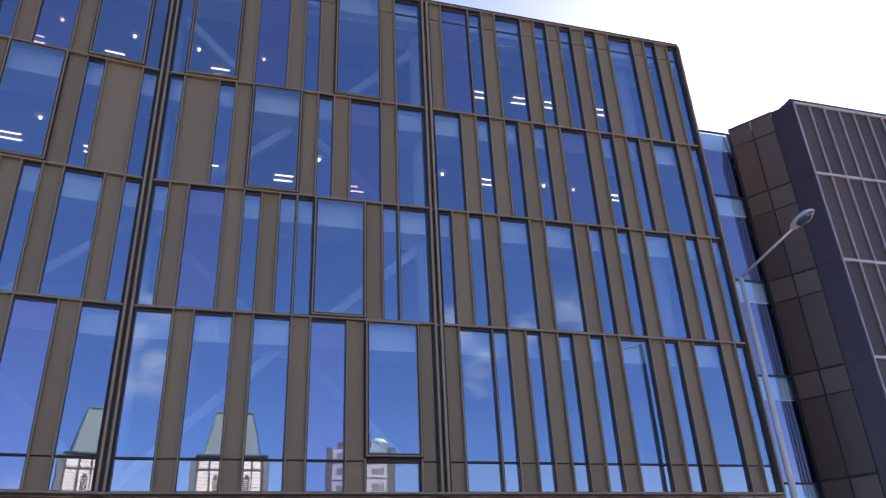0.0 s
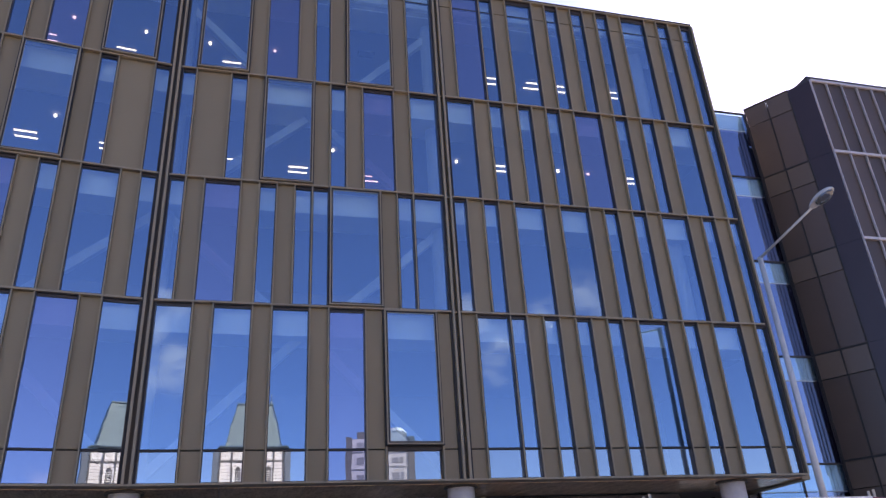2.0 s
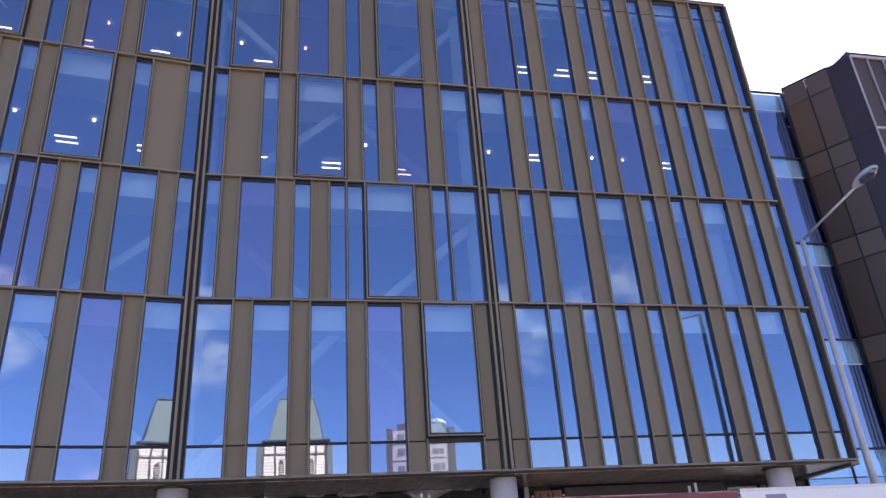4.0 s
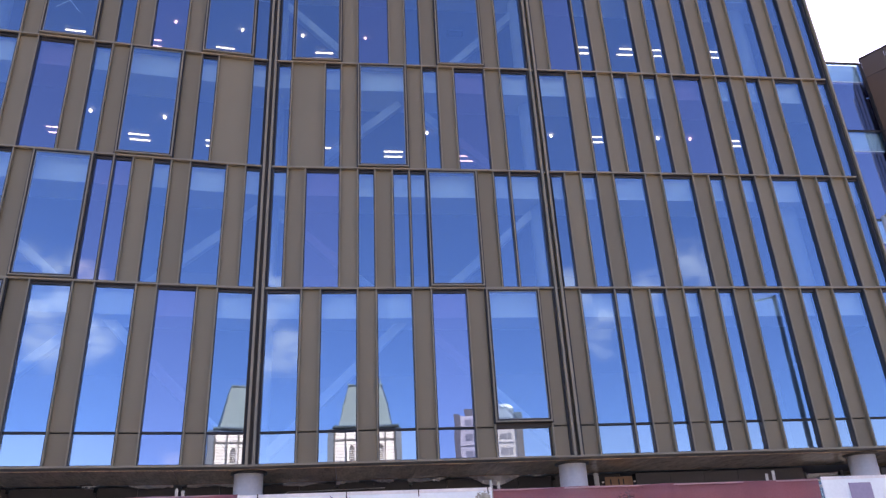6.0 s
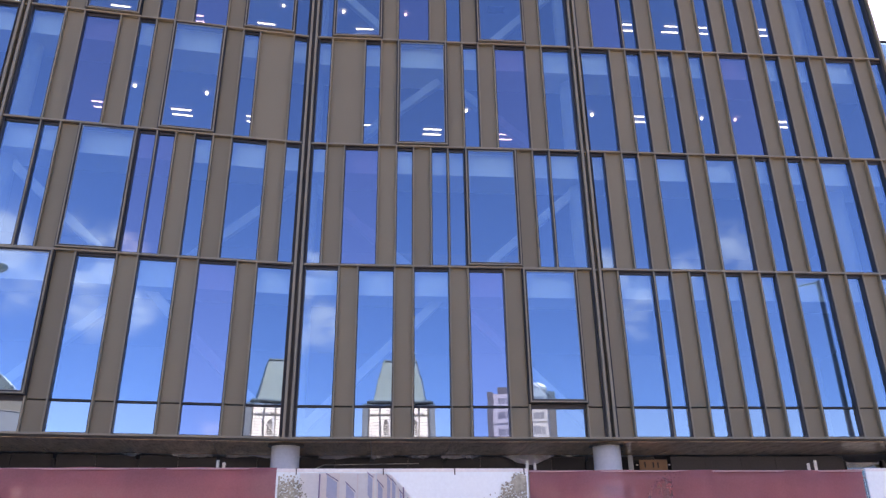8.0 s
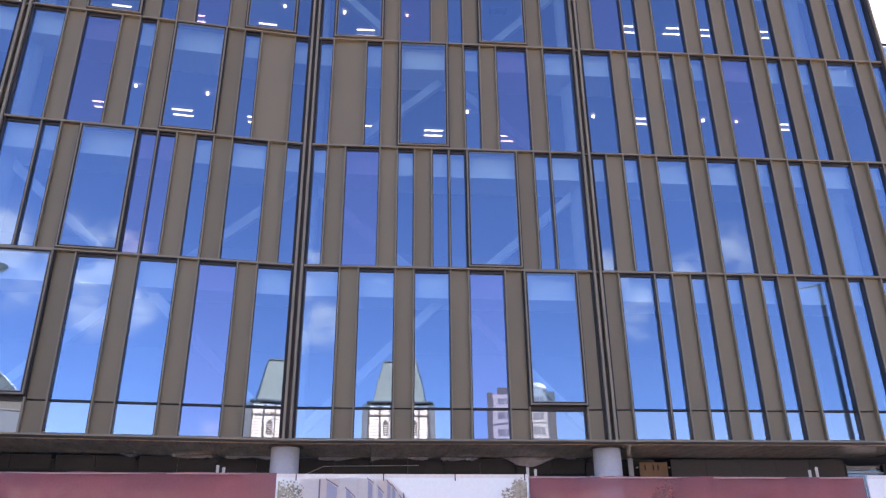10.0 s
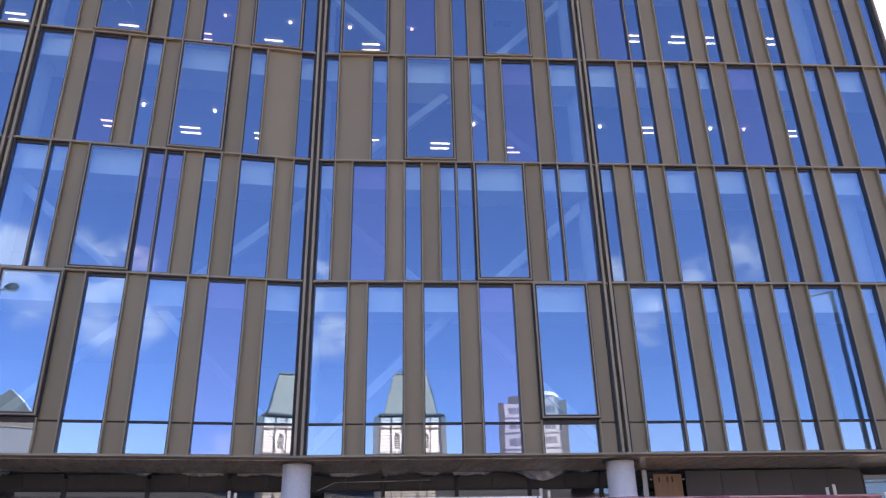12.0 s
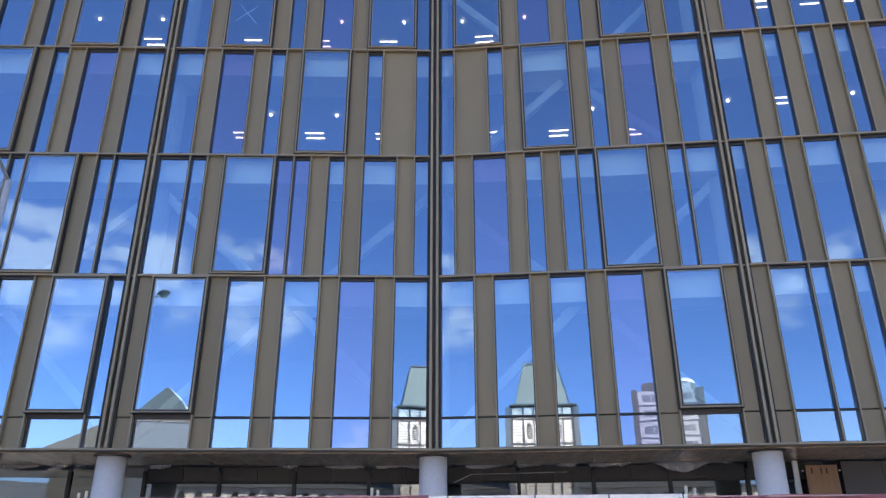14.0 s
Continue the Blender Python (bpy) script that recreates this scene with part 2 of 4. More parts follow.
def add_tube(bm, p, q, r0, r1=None, sides=14):
    p, q = Vector(p), Vector(q)
    r1 = r0 if r1 is None else r1
    turn = (q - p).to_track_quat("Z", "Y").to_matrix()
    rings = []
    for c, r in ((p, r0), (q, r1)):
        rings.append([bm.verts.new(c + turn @ Vector((math.cos(a) * r, math.sin(a) * r, 0))) for a in (2 * math.pi * i / sides for i in range(sides))])
    for i in range(sides):
        f = bm.faces.new((rings[0][i], rings[0][(i + 1) % sides], rings[1][(i + 1) % sides], rings[1][i]))
        f.smooth = True
    bm.faces.new(rings[0][::-1])
    bm.faces.new(rings[1])


BOXES = {}


def slab_mesh(name, sx, sy, sz, mat, c=0.006):
    """A box with chamfered edges, its low corner at the origin; alike boxes share one mesh."""
    key = (name, round(sx, 3), round(sy, 3), round(sz, 3), mat.name)
    if key not in BOXES:
        bm = bmesh.new()
        add_box(bm, 0, sx, 0, sy, 0, sz)
        bmesh.ops.recalc_face_normals(bm, faces=bm.faces)
        if c:
            bmesh.ops.bevel(bm, geom=list(bm.edges), offset=min(c, sx / 4, sy / 4, sz / 4), segments=1, affect="EDGES")
        me = bpy.data.meshes.new(name)
        bm.to_mesh(me)
        bm.free()
        me.materials.append(mat)
        BOXES[key] = me
    return BOXES[key]


CLEARSIDE = bpy.data.materials.new("clear glass edge")
CLEARSIDE.use_nodes = True
_n = CLEARSIDE.node_tree.nodes
_n.remove(_n["Principled BSDF"])
CLEARSIDE.node_tree.links.new(_n.new("ShaderNodeBsdfTransparent").outputs[0], _n["Material Output"].inputs["Surface"])


def pane_of(name, mat, parent, frame_m, x0, x1, y0, y1, z0, z1):
    """A sheet of glass with its coating on the outer face."""
    me = slab_mesh(name, x1 - x0, y1 - y0, z1 - z0, mat, 0)
    if len(me.materials) == 1:
        me.materials.append(CLEARSIDE)
        for p in me.polygons:
            p.material_index = 0 if p.normal.y < -0.5 else 1
    ob = link(name, me, mat, parent)
    ob.matrix_basis = frame_m @ Matrix.Translation((x0, y0, z0))
    ob.visible_shadow = False
    return ob


def prism(name, mat, parent, points, z0, z1):
    """An upright block over a plan of corner points."""
    bm = bmesh.new()
    lo = [bm.verts.new((p[0], p[1], z0)) for p in points]
    hi = [bm.verts.new((p[0], p[1], z1)) for p in points]
    n = len(points)
    for i in range(n):
        bm.faces.new((lo[i], lo[(i + 1) % n], hi[(i + 1) % n], hi[i]))
    bm.faces.new(lo[::-1])
    bm.faces.new(hi)
    bmesh.ops.recalc_face_normals(bm, faces=bm.faces)
    return part(name, bm, mat, parent)


def piece(name, mat, parent, frame_m, x0, x1, y0, y1, z0, z1, label="", c=0.006):
    ob = link(name, slab_mesh(name, x1 - x0, y1 - y0, z1 - z0, mat, c), mat, parent, None, label)
    ob.matrix_basis = frame_m @ Matrix.Translation((x0, y0, z0))
    return ob


def ring_mesh(name, sx, sz, w, depth, mat, c=0.005):
    """A rectangular frame of bars w wide."""
    key = ("ring" + name, round(sx, 3), round(sz, 3), w, depth, mat.name)
    if key not in BOXES:
        bm = bmesh.new()
        add_box(bm, 0, w, 0, depth, 0, sz)
        add_box(bm, sx - w, sx, 0, depth, 0, sz)
        add_box(bm, w, sx - w, 0, depth, 0, w)
        add_box(bm, w, sx - w, 0, depth, sz - w, sz)
        bmesh.ops.recalc_face_normals(bm, faces=bm.faces)
        me = bpy.data.meshes.new(name)
        bm.to_mesh(me)
        bm.free()
        me.materials.append(mat)
        BOXES[key] = me
    return BOXES[key]


# ---- ground ----
bm = bmesh.new()
add_box(bm, -2500, 2500, -2500, 2500, -0.6, 0.0)
tagged(part("ground", bm, PAVE), "pale worn concrete ground running to the horizon", "ground", kind="structure")

# ---- the office building ----
BENDX, BENDY, BAY = -7.698, 17.915, 8.24
WEST, EAST = pose(BENDX, BENDY, 0, 0, 0, 23.19), pose(BENDX, BENDY, 0, 0, 0, 15.985)
LEVELS = (4.79, 9.44, 13.24, 17.06, 21.82)
RAIL = 0.027
# G glass, P panel, F framed window, | between two panes; read from the bend outwards, a letter a cell
NEAR = ("GGPGGPGGPGGPFFFP", "GPGGPGPG|GFFFPG|GG", "GPPGPFFFPGPGGPGG", "GFFFPGGPGPFFFPGG")
FARW = ("GFFFPGGPGGPGGPGG", "GG|GPFFFG|GPGPGGPG", "GGPGGPGPFFFPGPPG", "GGPFFFPGPGGPFFFG")
FARE = ("PGG|GPGPGPGPGGPGPGGPG", "GPGPGGPGGPGPGPGGPGPG", "GGPGPGPGPGGPGPGPGGPG", "PGG|GPGGPGPGPGPGGPGPG")
office = empty("office_building", "four storeys of bronze fins and blue glass over open ground floor", "building")


def runs(pattern):
    """Cells grouped into units: (kind, first cell, last cell + 1)."""
    out, i, fresh = [], 0, True
    for ch in pattern:
        if ch == "|":
            fresh = True
            continue
        if out and out[-1][0] == ch and not fresh:
            out[-1][2] = i + 1
        else:
            out.append([ch, i, i + 1])
        fresh = False
        i += 1
    return out


# units with violet glass: (storey, first cell)
VIOLET_NEAR, VIOLET_WEST, VIOLET_EAST = {(0, 9), (1, 2), (2, 11), (3, 5)}, {(2, 3), (3, 8)}, {(2, 9), (3, 1)}


def window_unit(m, x0, x1, z0, z1, violet, floor_no):
    """A recessed window: dark frame, head board, main pane and the short pane below or above it."""
    mat = VIOLET if violet else BLUE
    frame_ob = link("window", ring_mesh("window", x1 - x0, z1 - z0, 0.022, 0.27, REVEAL), REVEAL, office)
    frame_ob.matrix_basis = m @ Matrix.Translation((x0, 0.03, z0))
    local = Matrix.Identity(4)
    w, h = x1 - x0, z1 - z0
    spans = [(0.03, h - 0.09)]
    if floor_no == 0:
        cut = 5.60 - z0
        spans = [(0.03, cut - 0.03), (cut + 0.03, h - 0.09)]
        piece("transom", DARK, frame_ob, local, 0.022, w - 0.022, 0.055, 0.16, cut - 0.03, cut + 0.03)
    if floor_no == 3:
        cut = 21.10 - z0
        spans = [(0.03, cut - 0.022), (cut + 0.022, h - 0.15)]
        piece("transom", DARK, frame_ob, local, 0.022, w - 0.022, 0.082, 0.16, cut - 0.022, cut + 0.022)
    piece("head_board", REVEAL, frame_ob, local, 0.022, w - 0.022, 0.055, 0.16, spans[-1][1], h - 0.022)
    for n, (a, b) in enumerate(spans):
        pane_of("pane", STRIP if floor_no == 0 and n == 0 and not violet else mat, frame_ob, local, 0.022, w - 0.022, 0.095, 0.115, a, b)


def framed_unit(m, x0, x1, z0, z1, floor_no):
    """A large window in a projecting box frame."""
    zb = z0
    if floor_no == 0:
        zb = 5.68
        low = link("window", ring_mesh("window", x1 - x0 - 0.07, 5.60 - z0, 0.03, 0.10, REVEAL), REVEAL, office)
        low.matrix_basis = m @ Matrix.Translation((x0 + 0.035, 0.16, z0))
        pane_of("pane", STRIP, low, Matrix.Identity(4), 0.03, x1 - x0 - 0.10, 0.05, 0.07, 0.03, 5.60 - z0 - 0.03)
        piece("sill_board", REVEAL, low, I4, -0.035, x1 - x0 - 0.035, -0.02, 0.10, 5.585 - z0, 5.70 - z0, c=0)
    w, h, r = x1 - x0 - 0.016, z1 - zb - 0.03, 0.034
    box = link("window", ring_mesh("box_frame", w, h, r, 0.33, FIN), FIN, office, label="large window in a projecting bronze box frame")
    box.matrix_basis = m @ Matrix.Translation((x0 + 0.008, -0.09, zb + 0.012))
    # near-black ring: the shade around the box frame put in as colour
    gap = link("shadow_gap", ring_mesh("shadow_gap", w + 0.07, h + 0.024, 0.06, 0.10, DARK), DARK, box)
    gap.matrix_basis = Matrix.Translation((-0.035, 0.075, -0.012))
    g = link("gasket", ring_mesh("gasket", w - 2 * r, h - 2 * r, 0.042, 0.10, DARK), DARK, box)
    g.matrix_basis = Matrix.Translation((r, 0.03, r))
    b = link("bead", ring_mesh("bead", w - 2 * r - 0.084, h - 2 * r - 0.084, 0.013, 0.05, BEAD), BEAD, box)
    b.matrix_basis = Matrix.Translation((r + 0.042, 0.035, r + 0.042))
    q = r + 0.055
    pane_of("pane", BLUE, box, I4, q, w - q, 0.06, 0.08, q, h - q)


def facade(m, start, sign, patterns, violets, cell=0.504):
    """One bay: cells counted from start in the direction sign."""
    start += sign * 0.09
    for k in range(4):
        z0, z1 = LEVELS[k] + RAIL, LEVELS[k + 1] - RAIL
        units = runs(patterns[k])
        count = units[-1][2]
        for n, (kind, a, b) in enumerate(units):
            xa, xb = sorted((start + sign * a * cell, start + sign * b * cell))
            inset0 = 0.085 if a == 0 else 0.018
            inset1 = 0.085 if b == count else 0.018
            if sign < 0:
                inset0, inset1 = inset1, inset0
            x0, x1 = xa + inset0, xb - inset1
            if kind == "G":
                window_unit(m, x0, x1, z0, z1, (k, a) in violets, k)
            elif kind == "F":
                framed_unit(m, xa, xb, z0, z1, k)
            else:
                joint = 5.60 if k == 0 else (21.10 if k == 3 else None)
                for c, d in ([(z0, z1)] if joint is None else [(z0, joint - 0.018), (joint + 0.018, z1)]):
                    piece("cladding_panel", PANEL, office, m, x0, x1, 0.12, 0.20, c, d)
                piece("cladding_backing", DARK, office, m, x0, x1, 0.205, 0.30, z0, z1, c=0)
            edge = start + sign * b * cell
            nxt = units[n + 1][0] if n + 1 < len(units) else ""
            if nxt and kind != "F" and nxt != "F":
                piece("fin", FIN, office, m, edge - 0.0175, edge + 0.0175, 0.0, 0.30, z0, z1)
            elif nxt:
                if k == 0:
                    piece("fin", FIN, office, m, edge - 0.02, edge + 0.02, 0.02, 0.30, z0, 5.66)


def bay_post(m, x, side):
    """One of the two deep fins at a column line, full height."""
    a, b = sorted((x + side * 0.05, x + side * 0.118))
    # near-black strip puts the shade of the recess beside the fin into colour
    piece("column_gasket", DARK, office, m, x + side * 0.15 - 0.032, x + side * 0.15 + 0.032, 0.06, 0.30, LEVELS[0] + RAIL, LEVELS[4] - RAIL, c=0)
    piece("column_fin", FIN, office, m, a, b, -0.03, 0.36, LEVELS[0] + RAIL, LEVELS[4] - RAIL)


facade(WEST, 0, -1, NEAR, {(0, 3), (1, 7), (1, 8), (2, 11), (3, 5)})
facade(EAST, 0, 1, NEAR, VIOLET_NEAR)
facade(WEST, -BAY, -1, FARW, VIOLET_WEST)
facade(EAST, BAY, 1, FARE, VIOLET_EAST, 0.5125)
END = BAY + 10.34
for m, x, sides in ((WEST, 0, (-1,)), (EAST, 0, (1,)), (WEST, -BAY, (-1, 1)), (EAST, BAY, (-1, 1)), (WEST, -2 * BAY, (1,)), (EAST, END + 0.1, (-1,))):
    for s in sides:
        bay_post(m, x, s)
    if x != END + 0.1:
        # bronze made darker in its colour for the shade between the two fins
        piece("column_gap", GAP, office, m, x - 0.12, x + 0.12, 0.16, 0.30, LEVELS[0], LEVELS[4], c=0)
# rails at the floor lines, one a bay
for lo, hi, m in ((-2 * BAY, -BAY, WEST), (-BAY, 0, WEST), (0, BAY, EAST), (BAY, END, EAST)):
    for k, z in enumerate(LEVELS):
        gap = 0.14 if 0 < k < 4 else 0.0
        piece("rail", FIN, office, m, lo + gap, hi - gap, -0.012 if k else -0.05, 0.34, z - RAIL, z + RAIL)
for m, x in ((WEST, -BAY), (EAST, BAY)):
    for z in LEVELS[1:4]:
        piece("rail_tie", FIN, office, m, x - 0.05, x + 0.05, 0.05, 0.25, z - 0.03, z + 0.03)

# the shell behind: floor slabs, bulkheads, back walls, roof
BACK = 9.0
for m, lo, hi in ((WEST, -2 * BAY, -0.02), (EAST, 0.02, END)):
    for k, z in enumerate(LEVELS):
        top = z + (0.02 if k else 0.16)
        name = "roof" if k == 4 else "floor_slab"
        thick = (0.66 if k < 4 else 0.97) if k else 0.15
        piece(name, CEIL, office, m, lo, hi, 0.55, BACK, top - thick, top, c=0)
        if k:
            piece("ceiling_margin", BULK, office, m, lo, hi, 0.55, 1.62, top - thick - 0.03, top - thick - 0.004, c=0)
        if k:
            piece("bulkhead", BULK, office, m, lo, hi, 0.40, 0.548, z - 0.74, z + 0.02, c=0)
    piece("back_wall", INSIDE, office, m, lo, hi, BACK, BACK + 0.3, 0, LEVELS[4] + 0.2, c=0)
    for k in range(4):
        piece("partition_wall", INSIDE, office, m, lo + 0.4, hi - 0.4, 6.6, 6.75, LEVELS[k] + 0.03, LEVELS[k + 1] - 0.66, c=0)
for k, z in enumerate(LEVELS):
    corner = [WEST @ Vector((-0.02, 0.55, 0)), EAST @ Vector((0.02, 0.55, 0)), EAST @ Vector((0.02, BACK, 0)), WEST @ Vector((-0.02, BACK, 0))]
    prism("roof" if k == 4 else "floor_slab", CEIL, office, corner, z - ((0.66 if k < 4 else 0.97) if k else -0.01), z + (0.02 if k else 0.16))
    if k:
        prism("bulkhead", BULK, office, [WEST @ Vector((-0.02, 0.40, 0)), EAST @ Vector((0.02, 0.40, 0)), EAST @ Vector((0.02, 0.548, 0)), WEST @ Vector((-0.02, 0.548, 0))], z - 0.74, z + 0.02)
prism("back_wall", INSIDE, office, [WEST @ Vector((-0.02, BACK, 0)), EAST @ Vector((0.02, BACK, 0)), EAST @ Vector((0.02, BACK + 0.3, 0)), WEST @ Vector((-0.02, BACK + 0.3, 0))], 0, LEVELS[4] + 0.2)
for k in range(4):
    prism("partition_wall", INSIDE, office, [WEST @ Vector((-0.42, 6.6, 0)), EAST @ Vector((0.42, 6.6, 0)), EAST @ Vector((0.42, 6.75, 0)), WEST @ Vector((-0.42, 6.75, 0))], LEVELS[k] + 0.03, LEVELS[k + 1] - 0.66)
piece("end_wall", PANEL, office, WEST, -2 * BAY - 0.3, -2 * BAY, 0.0, BACK + 0.3, 0, LEVELS[4])
piece("end_wall", PANEL, office, EAST, END + 0.05, END + 0.35, 0.36, BACK + 0.3, 4.7, LEVELS[4])
piece("end_wall", REVEAL, office, EAST, END + 0.05, END + 0.35, 3.0, BACK + 0.3, 0, 4.68)
for m, lo, hi in ((WEST, -2 * BAY, 0), (EAST, 0, END)):
    piece("parapet_cap", DARK, office, m, lo, hi, -0.02, 0.5, LEVELS[4] + RAIL + 0.004, LEVELS[4] + RAIL + 0.06)

# diagonal braces, crossing the bays as an X two storeys high
# a storey: lower end's height and distance from the bay's middle, upper end's height and distance
BRACES = ((4.98, 4.10, 9.0, 0.06), (9.5, 0.75, 12.55, 4.1), (13.3, 3.55, 16.36, 0.12), (17.12, 0.8, 20.45, 4.05))
for m, x0, x1 in ((WEST, -2 * BAY, -BAY), (WEST, -BAY, 0), (EAST, 0, BAY)):
    mid = (x0 + x1) / 2
    for storey, (za, da, zb, db) in enumerate(BRACES):
        if storey > 1 and m is WEST:
            continue
        for side in (-1, 1):
            run = side * (db - da)
            bm = bmesh.new()
            ang = math.atan2(zb - za, run)
            length = math.hypot(run, zb - za)
            add_box(bm, 0.04, length - 0.04, -0.12, 0.12, -0.125, 0.125)
            bmesh.ops.recalc_face_normals(bm, faces=bm.faces)
            ob = part("brace", bm, STEEL, office)
            ob.matrix_basis = m @ Matrix.Translation((mid + side * da, 1.15, za)) @ Matrix.Rotation(-ang, 4, "Y")


# a star of tape on one of the large panes
for ax, az, bx, bz in ((-6.24, 18.75, -5.68, 18.03), (-6.36, 18.13, -5.73, 18.69)):
    bm = bmesh.new()
    add_box(bm, 0, math.hypot(bx - ax, bz - az), -0.006, -0.003, -0.011, 0.011)
    ob = part("tape_strip", bm, TAPE, office)
    ob.matrix_basis = WEST @ Matrix.Translation((ax, 0, az)) @ Matrix.Rotation(-math.atan2(bz - az, bx - ax), 4, "Y")

for m, x in ((WEST, -2 * BAY + 0.5), (WEST, -BAY), (EAST, 0.0), (EAST, BAY), (EAST, 2 * BAY)):
    for k in range(4):
        bm = bmesh.new()
        add_tube(bm, (0, 0, LEVELS[k] + 0.03), (0, 0, LEVELS[k + 1] - (0.67 if k < 3 else 0.98)), 0.3, 0.3, 24)
        part("inside_column", bm, STEEL, office, at=m @ Matrix.Translation((x, 1.15, 0)))


# lit ceiling lamps inside
def tube_lamp(m, x, y, z):
    ob = empty("ceiling_lamp", "lit twin tube ceiling lamp behind office glass", "lamp", m @ Matrix.Translation((x, y, z)), "twin tube ceiling lamps")
    piece("tray", CEIL, ob, Matrix.Identity(4), -0.40, 0.40, -0.22, 0.22, 0.045, 0.06, c=0)
    for dy in (-0.17, 0.17):
        piece("tube", TUBE, ob, I4, -0.33, 0.33, dy - 0.024, dy + 0.024, 0.012, 0.045)


def round_lamp(m, x, y, z):
    bm = bmesh.new()
    add_tube(bm, (0, 0, -0.02), (0, 0, 0.05), 0.048, 0.052, 18)
    ob = part("downlight", bm, TUBE, None, at=m @ Matrix.Translation((x, y, z)))
    tagged(ob, "small round lit downlight in an office ceiling", "lamp", "round downlights")


C3, C4 = 16.34, 20.80
for x in (-6.80, -4.26, -1.76):
    tube_lamp(WEST, x, 4.0, C3)
for x, y in ((1.55, 4.05), (3.95, 4.2), (6.6, 4.4), (11.25, 2.95), (16.5, 3.0)):
    tube_lamp(EAST, x, y, C3)
for x in (-5.58, -3.33):
    round_lamp(WEST, x, 2.66, C3)
for x in (5.03, 9.46, 13.41, 14.63):
    round_lamp(EAST, x, 2.75, C3)
for x in (-10.8, -6.96, -4.37, -1.76):
    tube_lamp(WEST, x, 4.5, C4)
for x, y in ((1.39, 4.33), (11.43, 3.45), (13.17, 3.45), (14.5, 3.45), (16.75, 3.42)):
    tube_lamp(EAST, x, y, C4)
for x in (-12.38, -10.06, -3.45, -1.14):
    round_lamp(WEST, x, 3.2, C4)
for x in (0.63, 2.93):
    round_lamp(EAST, x, 3.22, C4)

vent = empty("ceiling_vent", "dark slatted air vent in a white office ceiling", "vent", EAST @ Matrix.Translation((5.95, 2.62, 20.80)))
piece("frame", GREYTRIM, vent, I4, 0, 0.62, 0, 0.34, 0.03, 0.055)
for i in range(6):
    piece("slat", DARK, vent, I4, 0.03, 0.59, 0.025 + i * 0.052, 0.06 + i * 0.052, 0.01, 0.03)

# ---- ground floor ----
GY = 2.8
for m, lo, hi in ((WEST, -2 * BAY, 0.3), (EAST, -0.0, END)):
    n = int(round((hi - lo) / 2.06))
    step = (hi - lo) / n
    for i in range(n):
        a = lo + i * step
        piece("soffit_panel", SOFFIT, office, m, a + 0.006, a + step - 0.006, 0.345, GY - 0.15, 4.745, 4.775)
        if not (m is EAST and a > 9.0):
            piece("shopfront_post", DARK, office, m, a - 0.05, a + 0.05, GY, GY + 0.16, 0, 4.6)
            tall = 4.27 if m is EAST or a > -8.4 else 4.70
            pane_of("shopfront_pane", CLEAR, office, m, a + 0.05, a + step - 0.05, GY + 0.07, GY + 0.09, 0.1, tall)
            if tall < 4.5:
                piece("shopfront_transom", DARK, office, m, a + 0.05, a + step - 0.05, GY + 0.03, GY + 0.15, 4.27, 4.32)
                for b in (a + 0.05, a + step / 2 + 0.004):
                    piece("fascia_panel", FASCIA, office, m, b, b + step / 2 - 0.054, GY + 0.06, GY + 0.10, 4.325, 4.72)
for i in range(5):
    piece("wall_sheet", SHOPWALL, office, EAST, 10.72 + i * 1.05, 11.764 + i * 1.05, GY, GY + 0.3, 0, 4.72)
pane_of("shopfront_pane", CLEAR, office, EAST, 16.04, END - 0.3, GY + 0.07, GY + 0.09, 0.1, 4.55)
for x in (15.99, 17.2, END - 0.27):
    piece("shopfront_post", DARK, office, EAST, x - 0.04, x + 0.04, GY, GY + 0.16, 0, 4.6)
piece("shopfront_transom", GALV, office, EAST, 16.04, END - 0.32, GY + 0.01, GY + 0.06, 4.32, 4.36)


def column(x, y, label):
    bm = bmesh.new()
    add_tube(bm, (0, 0, 0), (0, 0, 4.69), 0.36, 0.36, 40)
    ob = part("column", bm, COLUMN, None, at=pose(x, y, 0))
    tagged(ob, label, "column", "round columns under the overhang")
    bm = bmesh.new()
    add_tube(bm, (0, 0, 4.69), (0, 0, 4.744), 0.45, 0.45, 40)
    part("collar", bm, GAP, ob, "dull bronze collar under the soffit")


for m, x in ((WEST, -2 * BAY + 0.5), (WEST, -BAY), (WEST, 0.0), (EAST, BAY), (EAST, 2 * BAY)):
    q = m @ Vector((x, 0.72, 0))
    column(q.x, q.y, "pale grey round column carrying the bronze overhang")

rag = random.Random(12)
for m, lo, hi in ((WEST, -15.5, -0.6), (EAST, 0.6, 7.6)):
    x = lo
    while x < hi:
        w = rag.uniform(0.4, 1.3)
        if rag.random() < 0.55:
            bm = bmesh.new()
            n = 9
            top_v, low_v = [], []
            for i in range(n + 1):
                px = w * i / n
                dz = rag.uniform(0.015, 0.06) + 0.06 * abs(math.sin(px * 2.3 + x))
                top_v.append(bm.verts.new((px, 0, 0)))
                low_v.append(bm.verts.new((px, rag.uniform(-0.12, 0.02), -dz)))
            for i in range(n):
                bm.faces.new((top_v[i], low_v[i], low_v[i + 1], top_v[i + 1]))
            bmesh.ops.solidify(bm, geom=list(bm.faces), thickness=0.006)
            part("foil_flap", bm, FOIL, office, at=m @ Matrix.Translation((x, GY - 0.16, 4.742)))
        x += w + rag.uniform(0.05, 0.5)
